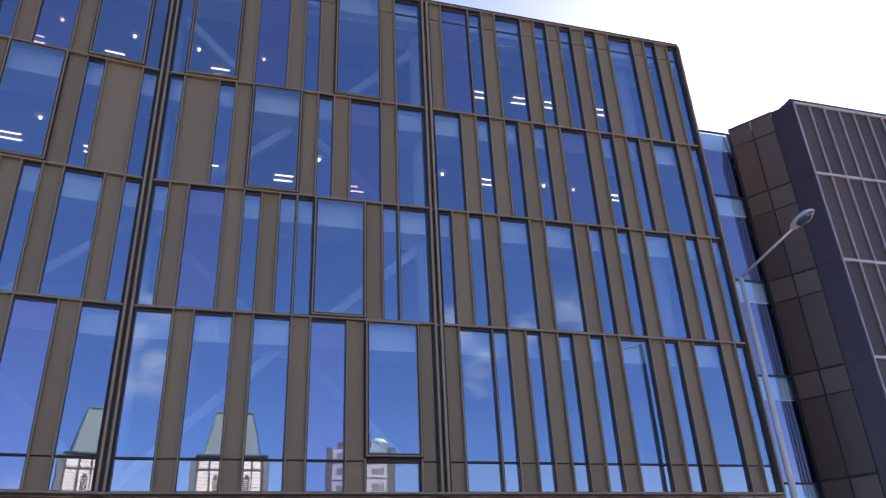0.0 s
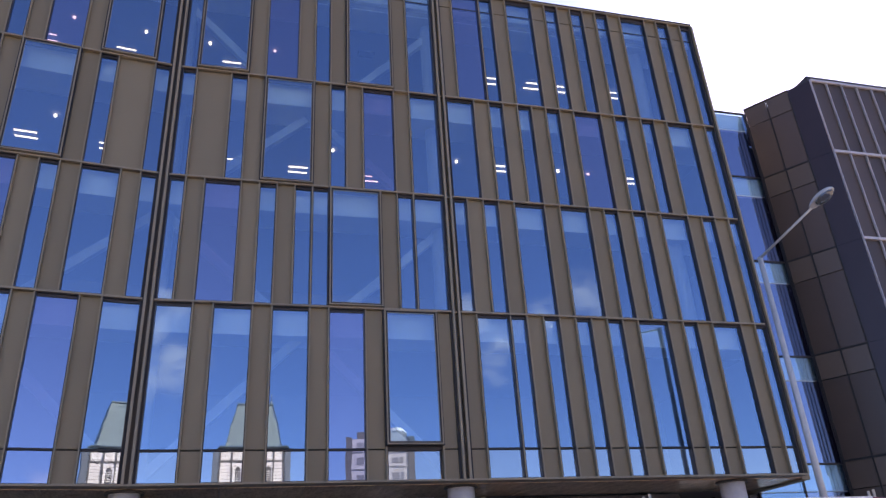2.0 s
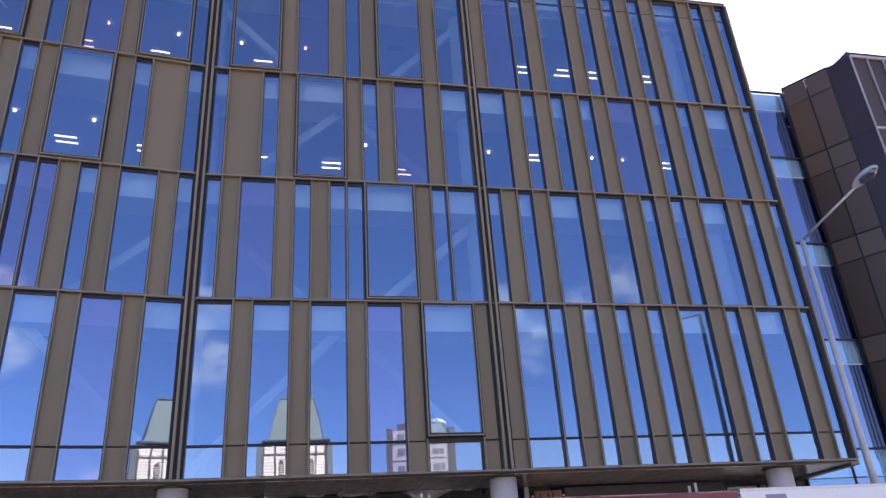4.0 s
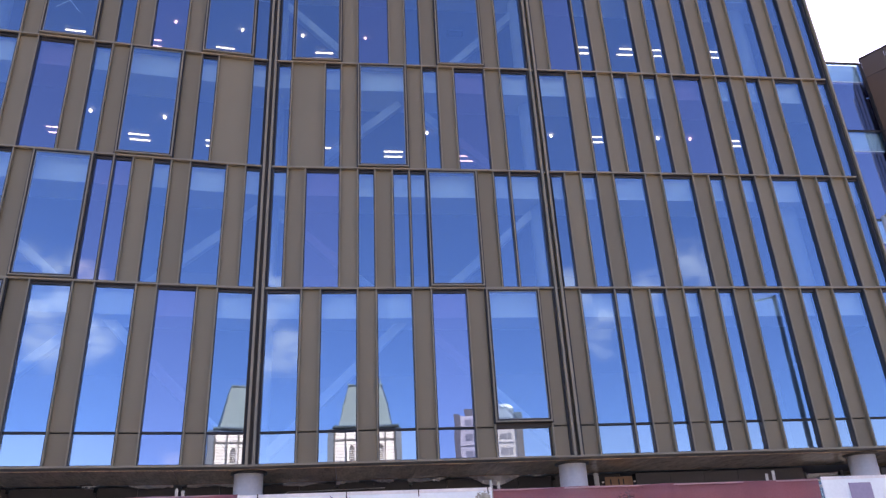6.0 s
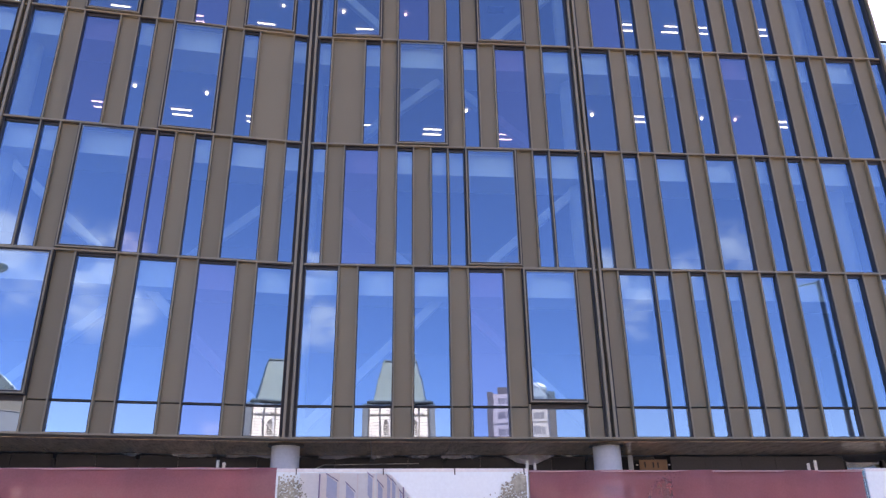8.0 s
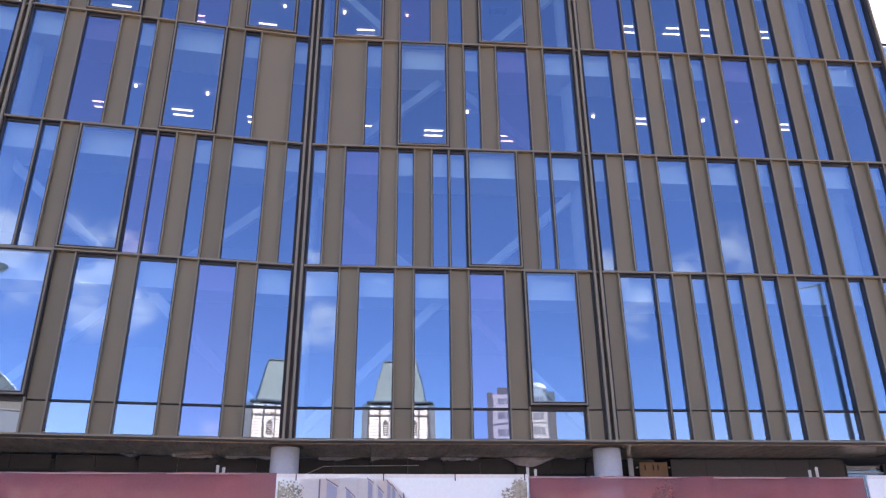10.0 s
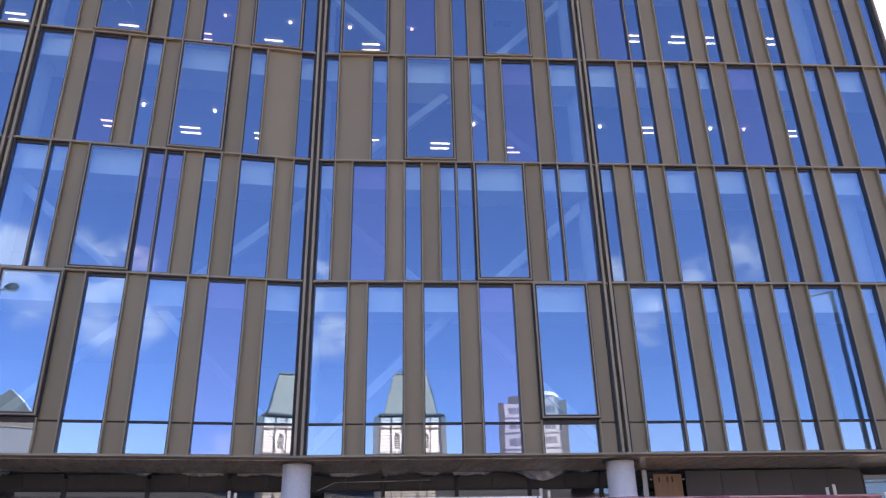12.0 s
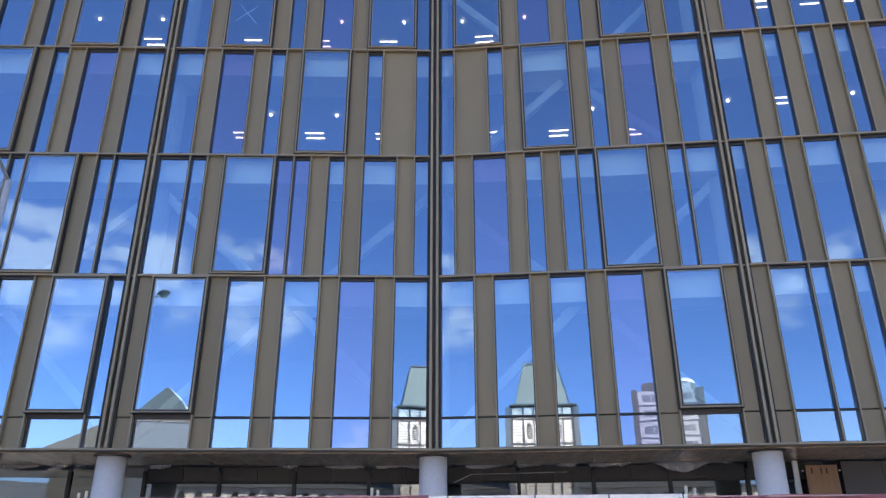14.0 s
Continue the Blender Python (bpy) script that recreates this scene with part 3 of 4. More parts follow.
for m, x0, w, drop in ((EAST, 5.75, 1.55, 0.30), (EAST, 4.55, 0.6, 0.09), (EAST, 3.0, 0.75, 0.07), (EAST, 7.45, 0.5, 0.05), (WEST, -4.3, 0.55, 0.08), (WEST, -8.0, 0.7, 0.06)):
    bm = bmesh.new()
    n = 12
    top_v = [bm.verts.new((w * i / n, 0, 0)) for i in range(n + 1)]
    mid_v = [bm.verts.new((w * i / n, -0.05 - 0.04 * math.sin(i * 1.7), -drop * 0.45 * math.sin(math.pi * (i + 0.6) / (n + 1.2)))) for i in range(n + 1)]
    low_v = [bm.verts.new((w * i / n, -0.02 + 0.05 * math.sin(i * 2.3 + x0), -0.012 - drop * math.sin(math.pi * (i + 0.4) / (n + 0.8)) ** 1.6 * rag.uniform(0.85, 1.1))) for i in range(n + 1)]
    for a, b in ((top_v, mid_v), (mid_v, low_v)):
        for i in range(n):
            bm.faces.new((a[i], b[i], b[i + 1], a[i + 1]))
    bmesh.ops.solidify(bm, geom=list(bm.faces), thickness=0.006)
    part("foil_drape", bm, FOIL, office, at=m @ Matrix.Translation((x0, GY - 0.22, 4.742)))
bm = bmesh.new()
add_tube(bm, (0.75, GY - 0.1, 4.50), (3.4, GY - 0.1, 4.53), 0.011, 0.011, 8)
add_tube(bm, (0.75, GY - 0.1, 4.50), (0.25, GY - 0.1, 4.28), 0.011, 0.011, 8)
tagged(part("conduit_pipe", bm, GALV, None, at=EAST), "thin grey conduit pipe under the overhang", "pipe")
board = empty("plywood_board", "plywood sheet boarding up a doorway behind the columns", "board", EAST)
piece("sheet", PLY, board, I4, 9.70, 10.52, GY - 0.25, GY - 0.22, 0.0, 4.60)
for x in (9.64, 10.58):
    piece("batten", STEEL, board, I4, x - 0.03, x + 0.03, GY - 0.24, GY - 0.19, 4.44, 4.48)
for x in (9.86, 10.10, 10.24):
    piece("slot", DARK, board, I4, x - 0.018, x + 0.018, GY - 0.256, GY - 0.249, 4.38, 4.53, c=0)
jamb = empty("steel_jamb", "pale grey steel door jamb beside the plywood sheet", "jamb", EAST)
piece("flange", GALV, jamb, I4, 9.38, 9.46, GY - 0.3, GY - 0.22, 0.0, 4.72)
piece("web", GALV, jamb, I4, 9.47, 9.52, GY - 0.26, GY - 0.1, 0.0, 4.72)

# ---- link and the dark neighbour ----
neighbour = empty("neighbour_building", "dark brown glass office building with pale grey mullions", "building")
link_wing = empty("glazed_link", "recessed blue glazed link between two office buildings", "building")
for k, (a, b) in enumerate(((0.3, 5.6), (5.6, 9.4), (9.4, 13.2), (13.2, 17.0), (17.0, 20.2))):
    for i in range(2):
        x0 = END + 0.4 + i * 1.76
        for c, d, mt in ((a + 0.03, b - 0.92, VIOLET if i % 2 else BLUE), (b - 0.88, b - 0.03, BLUE)):
            pane_of("pane", mt, link_wing, EAST, x0 + 0.03, x0 + 1.73, 2.9, 2.92, c, d)
        piece("spandrel", BULK, link_wing, EAST, x0 + 0.03, x0 + 1.73, 3.05, 3.1, b - 0.88, b, c=0)
    piece("transom", REVEAL, link_wing, EAST, END + 0.4, END + 3.92, 2.86, 2.96, b - 0.03, b + 0.03)
    piece("floor_slab", CEIL, link_wing, EAST, END + 0.4, END + 3.92, 3.12, 8.0, b - 0.4, b, c=0)
for i in range(3):
    x0 = END + 0.4 + i * 1.76
    piece("mullion", REVEAL, link_wing, EAST, x0 - 0.03, x0 + 0.03, 2.87, 2.97, 0, 20.2)
# unseen side wall added to keep the sun out of the link
piece("side_wall", INSIDE, link_wing, EAST, END + 3.93, END + 4.1, 2.98, 8.2, 0, 20.2, c=0)
piece("back_wall", INSIDE, link_wing, EAST, END + 0.4, END + 3.92, 8.0, 8.2, 0, 20.2, c=0)
NB = EAST @ Matrix.Translation((22.42, 2.72, 0)) @ Matrix.Rotation(math.atan2(-2.27, 1.53), 4, "Z")
NF = EAST @ Matrix.Translation((23.95, 0.45, 0))
NZ = (0.0, 5.65, 9.4, 13.15, 16.9, 20.3)
for k in range(5):
    a, b = NZ[k], NZ[k + 1]
    for i in range(3):
        x0 = i * 0.91
        if i == 2:
            piece("pane", CORNERGLASS, neighbour, NB, x0 + 0.01, x0 + 0.905, 0, 0.03, a + 0.004, b - 0.004, c=0)
            continue
        piece("pane", BROWNGLASS, neighbour, NB, x0 + 0.03, x0 + 0.88, 0, 0.03, a + 0.04, b - 0.95)
        piece("spandrel", BROWNBAND, neighbour, NB, x0 + 0.03, x0 + 0.88, 0, 0.03, b - 0.92, b - 0.04)
    piece("transom", DARK, neighbour, NB, 0, 1.83, -0.02, 0.05, b - 0.03, b + 0.03)
    piece("floor_slab", REVEAL, neighbour, NF, -0.5, 12, 1.3, 8, b - 0.35, b, c=0)
    for i in range(17):
        x0 = i * 0.74
        piece("pane", BROWNGLASS, neighbour, NF, x0 + 0.02, x0 + 0.72, 0.05, 0.07, a + 0.04, b - 0.04, c=0)
    piece("rail", MULLION, neighbour, NF, 0, 12.58, -0.06, 0.04, b - 0.05, b + 0.05)
for i in range(18):
    piece("mullion", MULLION, neighbour, NF, i * 0.74 - 0.016, i * 0.74 + 0.016, -0.05, 0.045, 5.65, 20.3)
for i in range(3):
    piece("mullion", DARK, neighbour, NB, i * 0.91 - 0.02, i * 0.91 + 0.02, -0.02, 0.05, 0, 20.3)
piece("core_wall", REVEAL, neighbour, NF, -1.0, 12.6, 3.6, 3.9, 0, 20.3, c=0)
piece("roof", REVEAL, neighbour, NF, 0, 12.6, 0.1, 9, 20.36, 20.6, c=0)


# ---- street lamps ----
def street_lamp(x, y, heading, height, rise, reach, label, casting=GALV):
    """A tapered steel post with a bracket arm and a cobra head; heading in degrees from +x."""
    top = empty("street_lamp", label, "street lamp", pose(x, y, 0, 0, 0, heading), "street lamps")
    bm = bmesh.new()
    add_tube(bm, (0, 0, 0), (0, 0, height), 0.100, 0.070, 18)
    part("post", bm, GALV, top)
    bm = bmesh.new()
    add_tube(bm, (0, 0, 0), (0, 0, 0.9), 0.13, 0.13, 18)
    part("base_sleeve", bm, GALV, top)
    bm = bmesh.new()
    add_tube(bm, (0, 0, height - 0.03), (reach, 0, height + rise), 0.04, 0.03, 12)
    part("arm", bm, GALV, top)
    tilt = Matrix.Translation((reach, 0, height + rise)) @ Matrix.Rotation(-math.atan2(rise, reach), 4, "Y")
    bm = bmesh.new()
    bmesh.ops.create_uvsphere(bm, u_segments=20, v_segments=12, radius=1)
    for v in bm.verts:
        v.co = Vector((v.co.x * 0.42 + 0.34, v.co.y * 0.19, max(v.co.z, -0.1) * 0.16))
    head = part("lamp_head", bm, casting, top)
    head.matrix_basis = tilt
    bm = bmesh.new()
    bmesh.ops.create_uvsphere(bm, u_segments=18, v_segments=10, radius=1)
    for v in bm.verts:
        v.co = Vector((v.co.x * 0.28 + 0.42, v.co.y * 0.165, min(v.co.z, 0.0) * 0.14 - 0.018))
    part("lens", bm, LENS, head)


street_lamp(8.97, 19.8, -64, 10.35, 0.55, 2.05, "grey galvanised street lamp with long arm near the building corner")
# this lamp's head carries its shade in the dark casting colour
street_lamp(-14.9, 10.3, -67, 10.1, 0.9, 1.9, "galvanised street lamp, its head darkened as in shade, on its rising arm", SHADED_HEAD)

# ---- hoarding ----
HOARD = pose(-0.88, 7.97, 0, 0, 0, 17.0)
TOP = 2.62


def cloth(name, x0, x1, mat, label, sag=0.014, seed=0, rise=0.0):
    """A run of cloth with folds and a slack top edge, laced to the fence."""
    rnd = random.Random(seed)
    top = empty(name, label, "hoarding cloth", HOARD, "hoarding cloths")
    bm = bmesh.new()
    nx, nz = max(8, int((x1 - x0) / 0.08)), 14
    ph = [rnd.uniform(0, 6.3) for _ in range(6)]
    grid = []
    for side in (0, 0.012):
        rows = []
        for i in range(nx + 1):
            x = x0 + (x1 - x0) * i / nx
            drop = sag * (0.5 + 0.5 * math.cos(2 * math.pi * x / 1.15 + ph[0])) + 0.005 * math.sin(x * 7 + ph[1])
            col = []
            for j in range(nz + 1):
                z = 0.08 + (TOP + rise - drop - 0.08) * j / nz
                y = side + 0.018 * math.sin(x * 5.3 + z * 1.2 + ph[2]) + 0.012 * math.sin(x * 11 - z * 3.1 + ph[3]) + 0.008 * noise.noise((x * 3, z * 3, seed))
                col.append(bm.verts.new((x, y, z)))
            rows.append(col)
        grid.append(rows)
    for s, rows in enumerate(grid):
        for i in range(nx):
            for j in range(nz):
                q = (rows[i][j], rows[i + 1][j], rows[i + 1][j + 1], rows[i][j + 1])
                bm.faces.new(q if s == 0 else q[::-1]).smooth = True
    for i in range(nx):
        for j in (0, nz):
            bm.faces.new((grid[0][i][j], grid[0][i + 1][j], grid[1][i + 1][j], grid[1][i][j]))
    part("cloth", bm, mat, top)
    piece("hem", HEMPINK, top, I4, x0, x1, -0.006, 0.02, TOP + rise - sag - 0.006, TOP + rise - sag + 0.008)
    return top


def fence_post(x, h, y):
    bm = bmesh.new()
    add_tube(bm, (0, 0, 0), (0, 0, h), 0.015, 0.015, 12)
    add_tube(bm, (0, 0, h), (0, 0, h + 0.012), 0.020, 0.012, 12)
    ob = part("fence_post", bm, POSTPAINT, None, at=HOARD @ pose(x, y, -0.025))
    tagged(ob, "galvanised tube post standing behind the hoarding", "post", "fence posts")


def wire_panel(x0, x1):
    """A site fence panel: tube frame and welded wires."""
    top = empty("wire_fence", "galvanised wire mesh site fence standing behind the hoarding", "fence", HOARD @ pose(0, 0.075, 0), "site fences")
    for a, b in (((x0, 0, 0.12), (x0, 0, 2.55)), ((x1, 0, 0.12), (x1, 0, 2.55)), ((x0, 0, 0.12), (x1, 0, 0.12)), ((x0, 0, 2.55), (x1, 0, 2.55))):
        bm = bmesh.new()
        add_tube(bm, a, b, 0.016, 0.016, 8)
        part("frame_tube", bm, GALV, top)
    bm = bmesh.new()
    n = int((x1 - x0) / 0.065)
    for i in range(1, n):
        x = x0 + (x1 - x0) * i / n
        add_tube(bm, (x, 0, 0.12), (x, 0, 2.55), 0.0022, 0.0022, 4)
    for j in range(1, 13):
        z = 0.12 + 2.43 * j / 13
        add_tube(bm, (x0, 0.005, z), (x1, 0.005, z), 0.0022, 0.0022, 4)
    tagged(part("wire_mesh", bm, GALV, top), kind="stuff")


for x0 in (-9.15, -6.05, -2.98, 0.14, 3.17, 6.27):
    wire_panel(x0, x0 + 2.85)
cloth("shade_cloth", -11.0, -2.49, NET, "faded red shade cloth hoarding tied to a site fence", seed=3, rise=0.03)
cloth("shade_cloth", 0.02, 3.58, NET, "faded red shade cloth hoarding tied to a site fence", seed=5)
cloth("shade_cloth", 6.1, 12.0, NET, "faded red shade cloth hoarding tied to a site fence", seed=8)
for x, h in ((-9.2, 2.73), (-6.17, 2.72), (-6.09, 2.74), (-3.08, 2.74), (-3.02, 2.72), (0.02, 2.73), (0.10, 2.71), (3.05, 2.71), (3.13, 2.74), (6.15, 2.72), (6.23, 2.74), (9.25, 2.73), (11.9, 2.73)):
    fence_post(x, h, 0.09)


def banner(x0, x1):
    top = empty("printed_banner", "printed vinyl banner of pink facades under a pale sky", "banner", HOARD, "printed banners")
    piece("sheet", VINYL, top, Matrix.Identity(4), x0, x1, -0.02, -0.008, 0.1, TOP - 0.01, c=0)
    piece("hem", HEM, top, Matrix.Identity(4), x0, x1, -0.026, -0.004, TOP - 0.02, TOP + 0.012, c=0)
    return top


first = banner(-2.49, 0.0)
# printed street front in steep perspective, falling away to the sky


def ink(name, mat, x0, x1, fall0, fall1, tall, y=-0.0265):
    """A flat printed patch: its top falls from fall0 to fall1 below the banner's top, its foot lies tall lower."""
    bm = bmesh.new()
    bm.faces.new([bm.verts.new(p) for p in ((x0, y, TOP - fall0 - tall), (x1, y, TOP - fall1 - tall), (x1, y, TOP - fall1), (x0, y, TOP - fall0))])
    bmesh.ops.solidify(bm, geom=list(bm.faces), thickness=0.002)
    part(name, bm, mat, first)


for n, (x0, x1, a, b) in enumerate(((-2.26, -2.07, 0.03, 0.03), (-2.065, -1.88, 0.03, 0.03), (-1.875, -1.70, 0.03, 0.03), (-1.695, -1.52, 0.03, 0.03), (-1.515, -1.36, 0.03, 0.05), (-1.355, -1.22, 0.06, 0.20), (-1.215, -1.10, 0.21, 0.36))):
    ink("printed_facade", PRINT_PINK if n % 3 == 1 else PRINT_PALE, x0, x1, a, b, 2.0, -0.023)
for x in (-2.07, -1.88, -1.70, -1.545, -1.43, -1.30, -1.25):
    ink("printed_pilaster", PRINT_PLUM if x in (-2.07, -1.25) else PRINT_PINK, x - 0.007, x + 0.007, 0.04 if x < -1.35 else 0.16, 0.04 if x < -1.35 else 0.17, 1.9, -0.0285)
for x0, x1, fall, slope in ((-2.00, -1.90, 0.05, 0.07), (-1.81, -1.73, 0.13, 0.09), (-1.60, -1.555, 0.04, 0.05), (-1.50, -1.455, 0.11, 0.07), (-1.41, -1.38, 0.06, 0.05), (-1.36, -1.33, 0.10, 0.06), (-1.285, -1.262, 0.2, 0.05), (-1.20, -1.17, 0.28, 0.06)):
    for j in range(6):
        ink("printed_window", PRINT_BLUE, x0, x1, fall + 0.33 * j, fall + slope + 0.33 * j, 0.2)
        ink("printed_sill", PRINT_PLUM, x0 - 0.01, x1 + 0.01, fall - 0.022 + 0.33 * j, fall + slope - 0.02 + 0.33 * j, 0.012, -0.0285)
for x in (-2.30, -1.45, -0.74, -0.04):
    piece("tie", DARK, first, I4, x - 0.005, x + 0.005, -0.034, -0.027, TOP - 0.05, TOP + 0.014, c=0)
for cx, cz, r in ((-2.38, 2.42, 0.15), (-2.33, 2.2, 0.19), (-0.13, 2.36, 0.15), (-0.08, 2.5, 0.09), (-0.3, 2.16, 0.2), (-2.3, 1.95, 0.2)):
    rnd = random.Random(int(cx * 100))
    bm = bmesh.new()
    for _ in range(420):
        a, q = rnd.uniform(0, 6.283), r * math.sqrt(rnd.random()) * rnd.uniform(0.6, 1.25)
        w = rnd.uniform(0.003, 0.009)
        px, pz = cx + q * math.cos(a), cz + q * math.sin(a)
        px = min(max(px, -2.46), -0.03)
        add_box(bm, px - w, px + w, -0.034 - rnd.random() * 0.003, -0.030, pz - w, min(pz + w, TOP - 0.03), pose(0, 0, 0))
    part("printed_foliage", bm, PRINT_LEAF, first)
second = banner(3.60, 6.08)
for i in range(4):
    x0 = 3.90 + i * 0.55
    piece("printed_facade", PRINT_PLUM if i % 2 == 0 else PRINT_PALE, second, I4, x0, x0 + 0.26, -0.026, -0.023, 0.2, TOP - 0.06 - 0.05 * i, c=0)

# ---- things across the street, seen as reflections ----
CHURCH = pose(3.35, -8.1, 0, 0, 0, 16.0)


def belfry_house():
    """White boarded hall with a square turret and a steep truncated metal roof."""
    top = empty("boarded_hall", "white weatherboard hall with square turret and grey metal spire roof", "building", CHURCH)
    # grey core, so gaps between the white boards carry their shading as colour
    bm = bmesh.new()
    add_box(bm, -2.02, 1.9, -4.0, 0.0, 0, 11.48)
    part("turret_wall", bm, GREYWALL, top)
    for k in range(31):
        piece("weatherboard", WHITEWOOD, top, I4, -2.0, 1.86, 0.0, 0.03, 5.6 + k * 0.19, 5.6 + k * 0.19 + 0.165, c=0)
    # added grey strips stand for the turret's shaded sides
    for x in (-2.36, 1.87):
        piece("corner_pier", GREYWALL, top, I4, x, x + 0.35, -0.5, 0.12, 5.2, 11.47)
    for x in (-2.0, -1.29, -0.62, 0.49, 1.10, 1.74):
        piece("corner_board", GREYTRIM, top, I4, x + 0.02, x + 0.10, 0.0, 0.08, 5.2, 11.47)
    for z in (5.3, 9.2, 10.72):
        piece("band_board", GREYTRIM, top, I4, -2.0, 1.86, 0.0, 0.085, z + 0.02, z + 0.12)
    for x in (-0.87, 0.87):
        bm = bmesh.new()
        pts = [(-0.15, 9.6), (0.15, 9.6), (0.15, 10.25)] + [(0.15 * math.cos(a), 10.25 + 0.25 * math.sin(a)) for a in (0.5, 1.0, 1.57, 2.1, 2.6)] + [(-0.15, 10.25)]
        f = bm.faces.new([bm.verts.new((x + px, 0.05, pz)) for px, pz in pts])
        bmesh.ops.solidify(bm, geom=[f], thickness=0.04)
        part("belfry_opening", bm, GREYTRIM, top)
    for x in (-0.87, 0.87):
        for k in range(5):
            piece("louvre", WHITEWOOD, top, I4, x - 0.13, x + 0.13, 0.055, 0.075, 9.66 + k * 0.13, 9.70 + k * 0.13, c=0)
        for d in (-0.25, 0.25):
            piece("opening_trim", WHITEWOOD, top, I4, x + d - 0.05, x + d + 0.05, 0.03, 0.07, 9.45, 10.45, c=0)
    piece("eaves", EAVES, top, I4, -2.1, 2.1, -4.2, 0.16, 11.52, 11.62)
    piece("cornice", GREYWALL, top, I4, -2.0, 2.0, -4.1, 0.06, 11.625, 11.7)
    bm = bmesh.new()
    # half width at each height
    bell = ((1.68, 11.7), (1.58, 12.0), (1.47, 12.5), (1.34, 13.2), (1.04, 14.5))
    rings = [[bm.verts.new((sx * r - 0.06, -2.0 + sy * r, z)) for sx, sy in ((-1, 1), (1, 1), (1, -1), (-1, -1))] for r, z in bell]
    for a, b in zip(rings, rings[1:]):
        for i in range(4):
            bm.faces.new((a[i], a[(i + 1) % 4], b[(i + 1) % 4], b[i]))
    bm.faces.new(rings[-1])
    bm.faces.new(rings[0][::-1])
    bmesh.ops.recalc_face_normals(bm, faces=bm.faces)
    part("spire_roof", bm, LEADROOF, top)
    for t in (-0.75, -0.5, -0.25, 0, 0.25, 0.5, 0.75):
        bm = bmesh.new()
        for (r0, z0), (r1, z1) in zip(bell, bell[1:]):
            add_tube(bm, (r0 * t, -2.0 + r0, z0), (r1 * t, -2.0 + r1, z1), 0.014, 0.014, 6)
        part("roof_seam", bm, LEADROOF, top)
    for sx in (-1, 1):
        bm = bmesh.new()
        for (r0, z0), (r1, z1) in zip(bell, bell[1:]):
            add_tube(bm, (r0 * sx, -2.0 + r0, z0), (r1 * sx, -2.0 + r1, z1), 0.035, 0.035, 8)
        part("hip_roll", bm, GREYTRIM if sx > 0 else LEADROOF, top)
    bm = bmesh.new()
    add_tube(bm, (0.95, -1.0, 14.45), (0.95, -1.0, 14.75), 0.09, 0.04, 10)
    add_tube(bm, (0.95, -1.0, 14.75), (0.95, -1.0, 15.3), 0.03, 0.012, 8)
    part("finial", bm, LEADROOF, top)
    piece("roof_band", LEADROOF, top, I4, -1.12, 1.12, -0.91, -0.86, 14.46, 14.54)
    # the hall itself
    bm = bmesh.new()
    add_box(bm, -17, 14, -13, -0.6, 0, 7.2)
    part("hall_wall", bm, WHITEWOOD, top)
    arch_bm = bmesh.new()
    pts = [(-0.26, 0), (0.26, 0), (0.26, 1.5)] + [(0.26 * math.cos(a), 1.5 + 0.45 * math.sin(a)) for a in (0.5, 1.0, 1.57, 2.1, 2.6)] + [(-0.26, 1.5)]
    f = arch_bm.faces.new([arch_bm.verts.new((px, 0.06, pz)) for px, pz in pts])
    bmesh.ops.solidify(arch_bm, geom=[f], thickness=0.06)
    arch = bpy.data.meshes.new("hall_window")
    arch_bm.to_mesh(arch)
    arch_bm.free()
    for i in range(26):
        x = -16.2 + i * 1.15
        if abs(x) < 2.6:
            continue
        for z in (0.9, 5.0):
            link("hall_window", arch, GREYTRIM, top, Matrix.Translation((x, -0.6, z)))
    bm = bmesh.new()
    v = [bm.verts.new(p) for p in ((-17.3, -0.2, 7.2), (14.3, -0.2, 7.2), (14.3, -13.4, 7.2), (-17.3, -13.4, 7.2), (-13, -6.8, 8.8), (10, -6.8, 8.8))]
    for f in ((0, 1, 5, 4), (1, 2, 5), (2, 3, 4, 5), (3, 0, 4), (3, 2, 1, 0)):
        bm.faces.new([v[i] for i in f])
    part("hall_roof", bm, SLATE, top)


belfry_house()


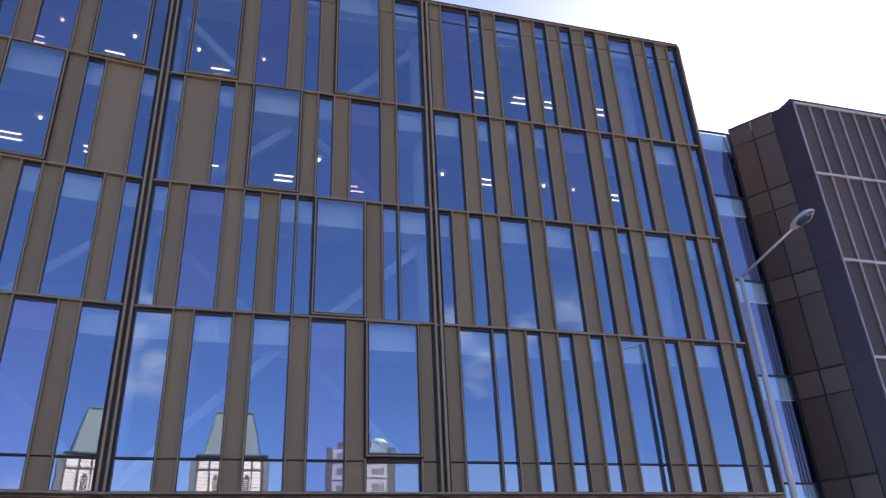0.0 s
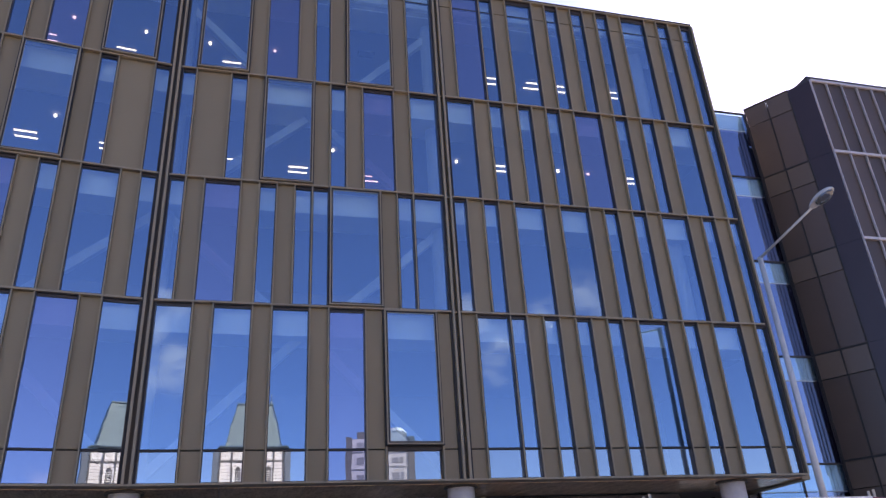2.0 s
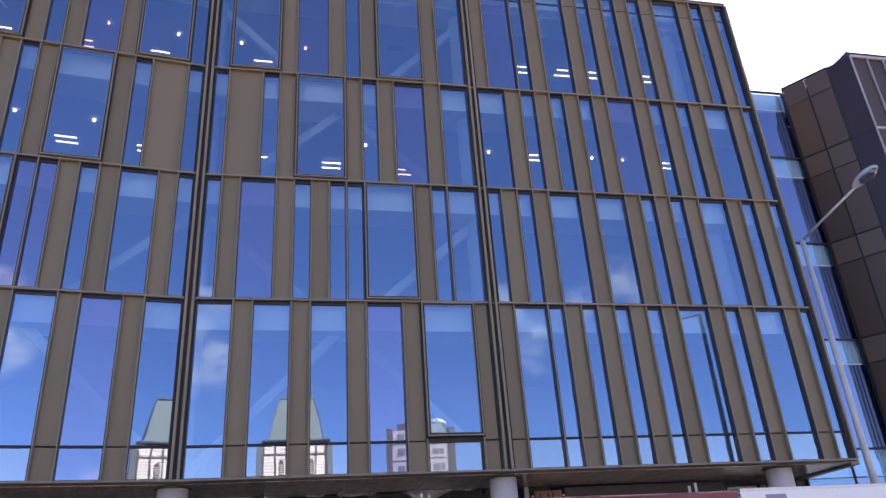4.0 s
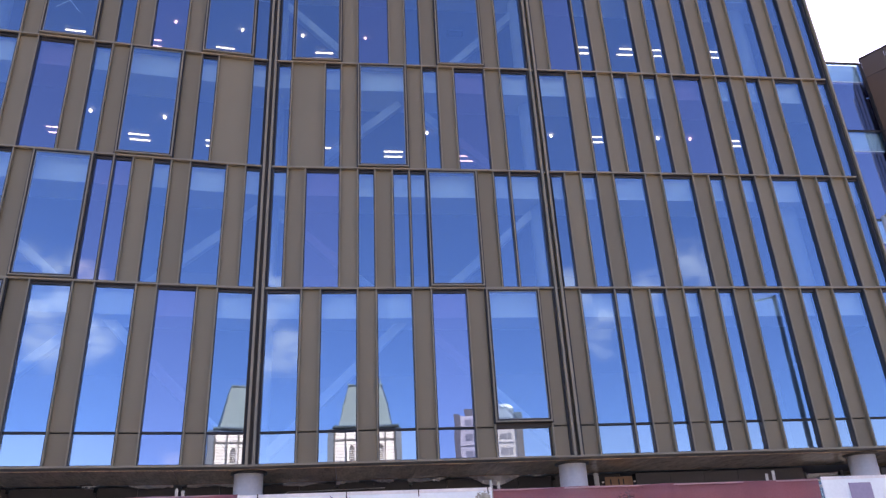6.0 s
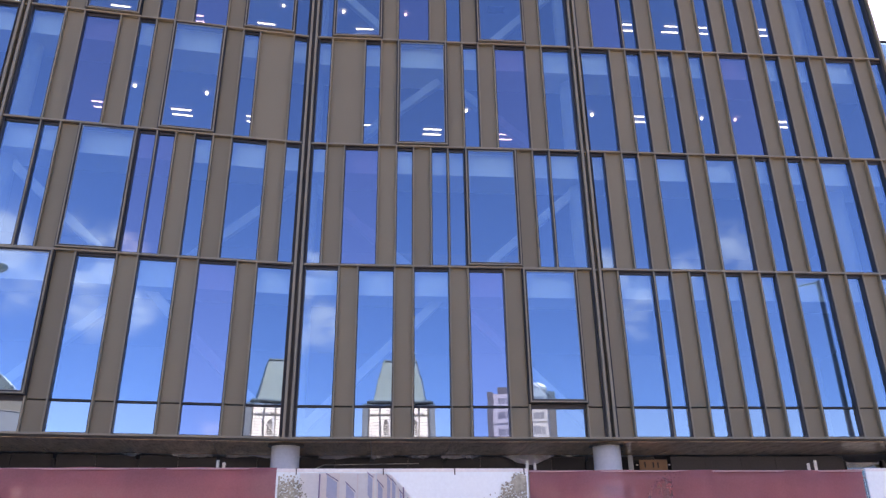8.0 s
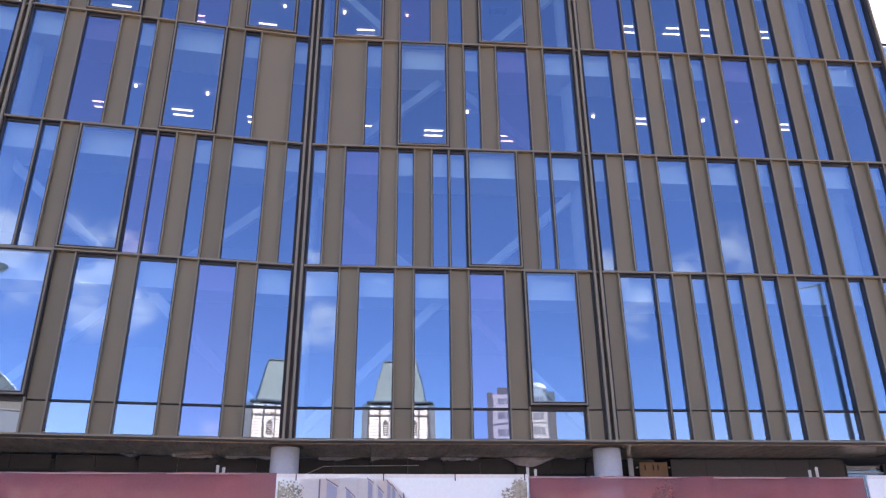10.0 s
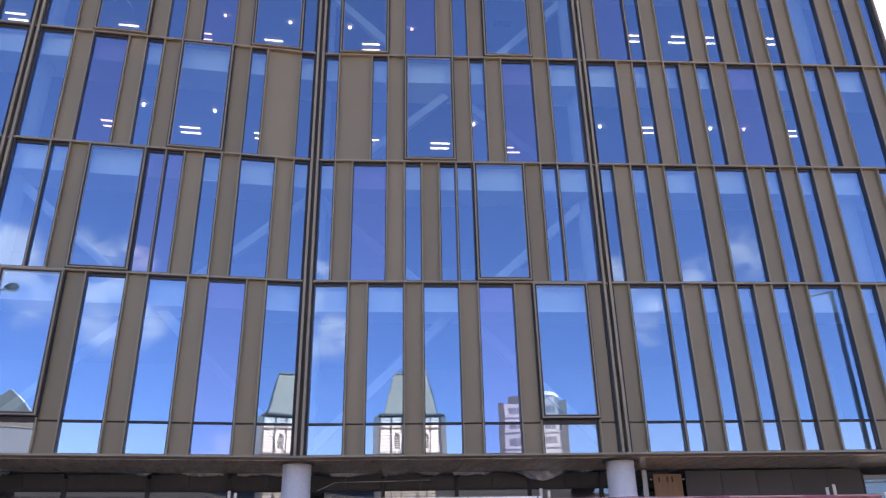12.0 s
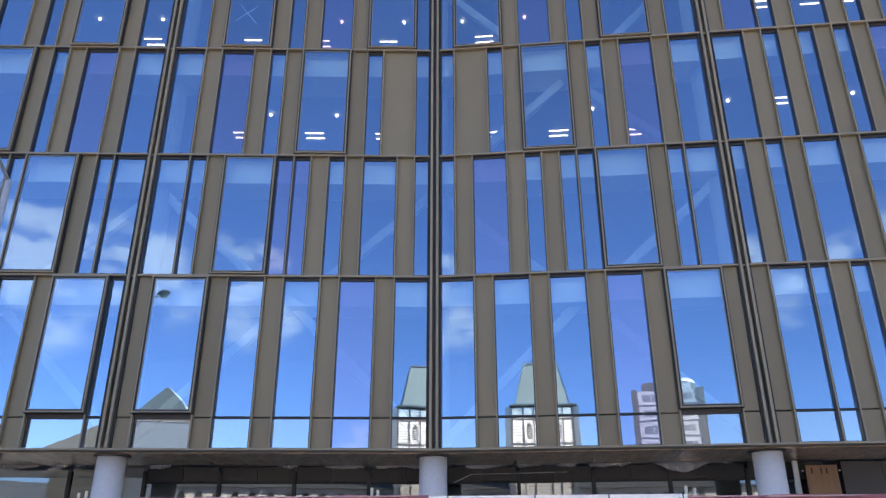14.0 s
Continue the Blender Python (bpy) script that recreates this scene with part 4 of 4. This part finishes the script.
def apartment_tower(x, y, turn):
    top = empty("apartment_tower", "pale concrete apartment tower with recessed balconies", "building", pose(x, y, 0, 0, 0, turn))
    bm = bmesh.new()
    add_box(bm, -5.6, 5.2, -12, 0, 0, 34.3)
    part("wall", bm, TOWERWALL, top)
    piece("side_wall", TOWERDARK, top, I4, -6.8, -5.6, -12, 0.2, 0, 34.6)
    piece("side_wall", TOWERDARK, top, I4, 5.2, 6.6, -12, 0.2, 0, 34.4)
    piece("plant_room", TOWERDARK, top, I4, -4.6, 0.6, -9, -0.3, 34.3, 35.8)
    piece("lift_house", TOWERWALL, top, I4, 1.8, 4.2, -8, -0.2, 34.3, 35.6)
    bm = bmesh.new()
    bmesh.ops.create_uvsphere(bm, u_segments=20, v_segments=10, radius=1.0, matrix=Matrix.Translation((3.1, -4.1, 35.5)) @ Matrix.Diagonal((2.3, 4.3, 1.5, 1)))
    bmesh.ops.bisect_plane(bm, geom=list(bm.verts) + list(bm.edges) + list(bm.faces), plane_co=(0, 0, 35.6), plane_no=(0, 0, -1), clear_outer=True)
    bmesh.ops.contextual_create(bm, geom=[e for e in bm.edges if e.is_boundary])
    part("lift_roof", bm, HEM, top)
    for k in range(11):
        z = 2.3 + k * 3.0
        for x0, w in ((-4.7, 2.3), (-1.3, 2.3), (2.1, 2.2)):
            piece("window", TOWERPANE, top, I4, x0, x0 + w, -0.1, 0.05, z, z + 1.25)
            piece("window_bar", TOWERWALL, top, I4, x0 + w * 0.62, x0 + w * 0.62 + 0.16, 0.055, 0.09, z, z + 1.25, c=0)
        piece("floor_band", TOWERWALL, top, I4, -5.6, 5.2, 0.0, 0.22, z - 0.75, z - 0.5)


def gabled_house(x, y, turn):
    top = empty("gabled_house", "grey rendered house with steep hipped metal roof", "building", pose(x, y, 0, 0, 0, turn))
    bm = bmesh.new()
    add_box(bm, -3.6, 3.6, -9, 0, 0, 12.3)
    part("wall", bm, GREYWALL, top)
    bm = bmesh.new()
    hips = [[bm.verts.new((0.25 + sx * w, -2.2 + sy * d, z)) for sx, sy in ((-1, 1), (1, 1), (1, -1), (-1, -1))] for w, d, z in ((2.05, 2.3, 12.3), (2.0, 2.25, 12.75), (1.05, 1.35, 13.9), (0.12, 0.5, 15.0))]
    for a, b in zip(hips, hips[1:]):
        for i in range(4):
            bm.faces.new((a[i], a[(i + 1) % 4], b[(i + 1) % 4], b[i]))
    bm.faces.new(hips[-1])
    bm.faces.new(hips[0][::-1])
    bmesh.ops.recalc_face_normals(bm, faces=bm.faces)
    part("hipped_roof", bm, SLATE, top)
    piece("gutter", TOWERWALL, top, I4, -3.75, 3.75, -0.1, 0.10, 12.26, 12.30)
    bm = bmesh.new()
    add_tube(bm, (2.20, 0.0, 12.7), (1.30, -0.9, 14.05), 0.08, 0.07, 8)
    add_tube(bm, (1.30, -0.9, 14.05), (0.35, -1.7, 15.0), 0.07, 0.06, 8)
    part("hip_capping", bm, HEM, top)
    # made-up block that keeps bright sky out of the shopfront's reflection
    piece("low_wing", GREYWALL, top, I4, -17, -9.02, -8, 0, 0, 8.2)
    bm = bmesh.new()
    v = [bm.verts.new(p) for p in ((-9, 0, 0), (-3.6, 0, 0), (-3.6, -8, 0), (-9, -8, 0), (-9, 0, 9.2), (-3.6, 0, 12.0), (-3.6, -8, 12.0), (-9, -8, 9.2))]
    for f in ((0, 1, 5, 4), (2, 3, 7, 6), (4, 5, 6, 7), (3, 0, 4, 7)):
        bm.faces.new([v[i] for i in f])
    part("lean_to", bm, SLATE, top)


apartment_tower(55.95, -96.64, 26.4)
gabled_house(-11.39, -23.53, 4.0)
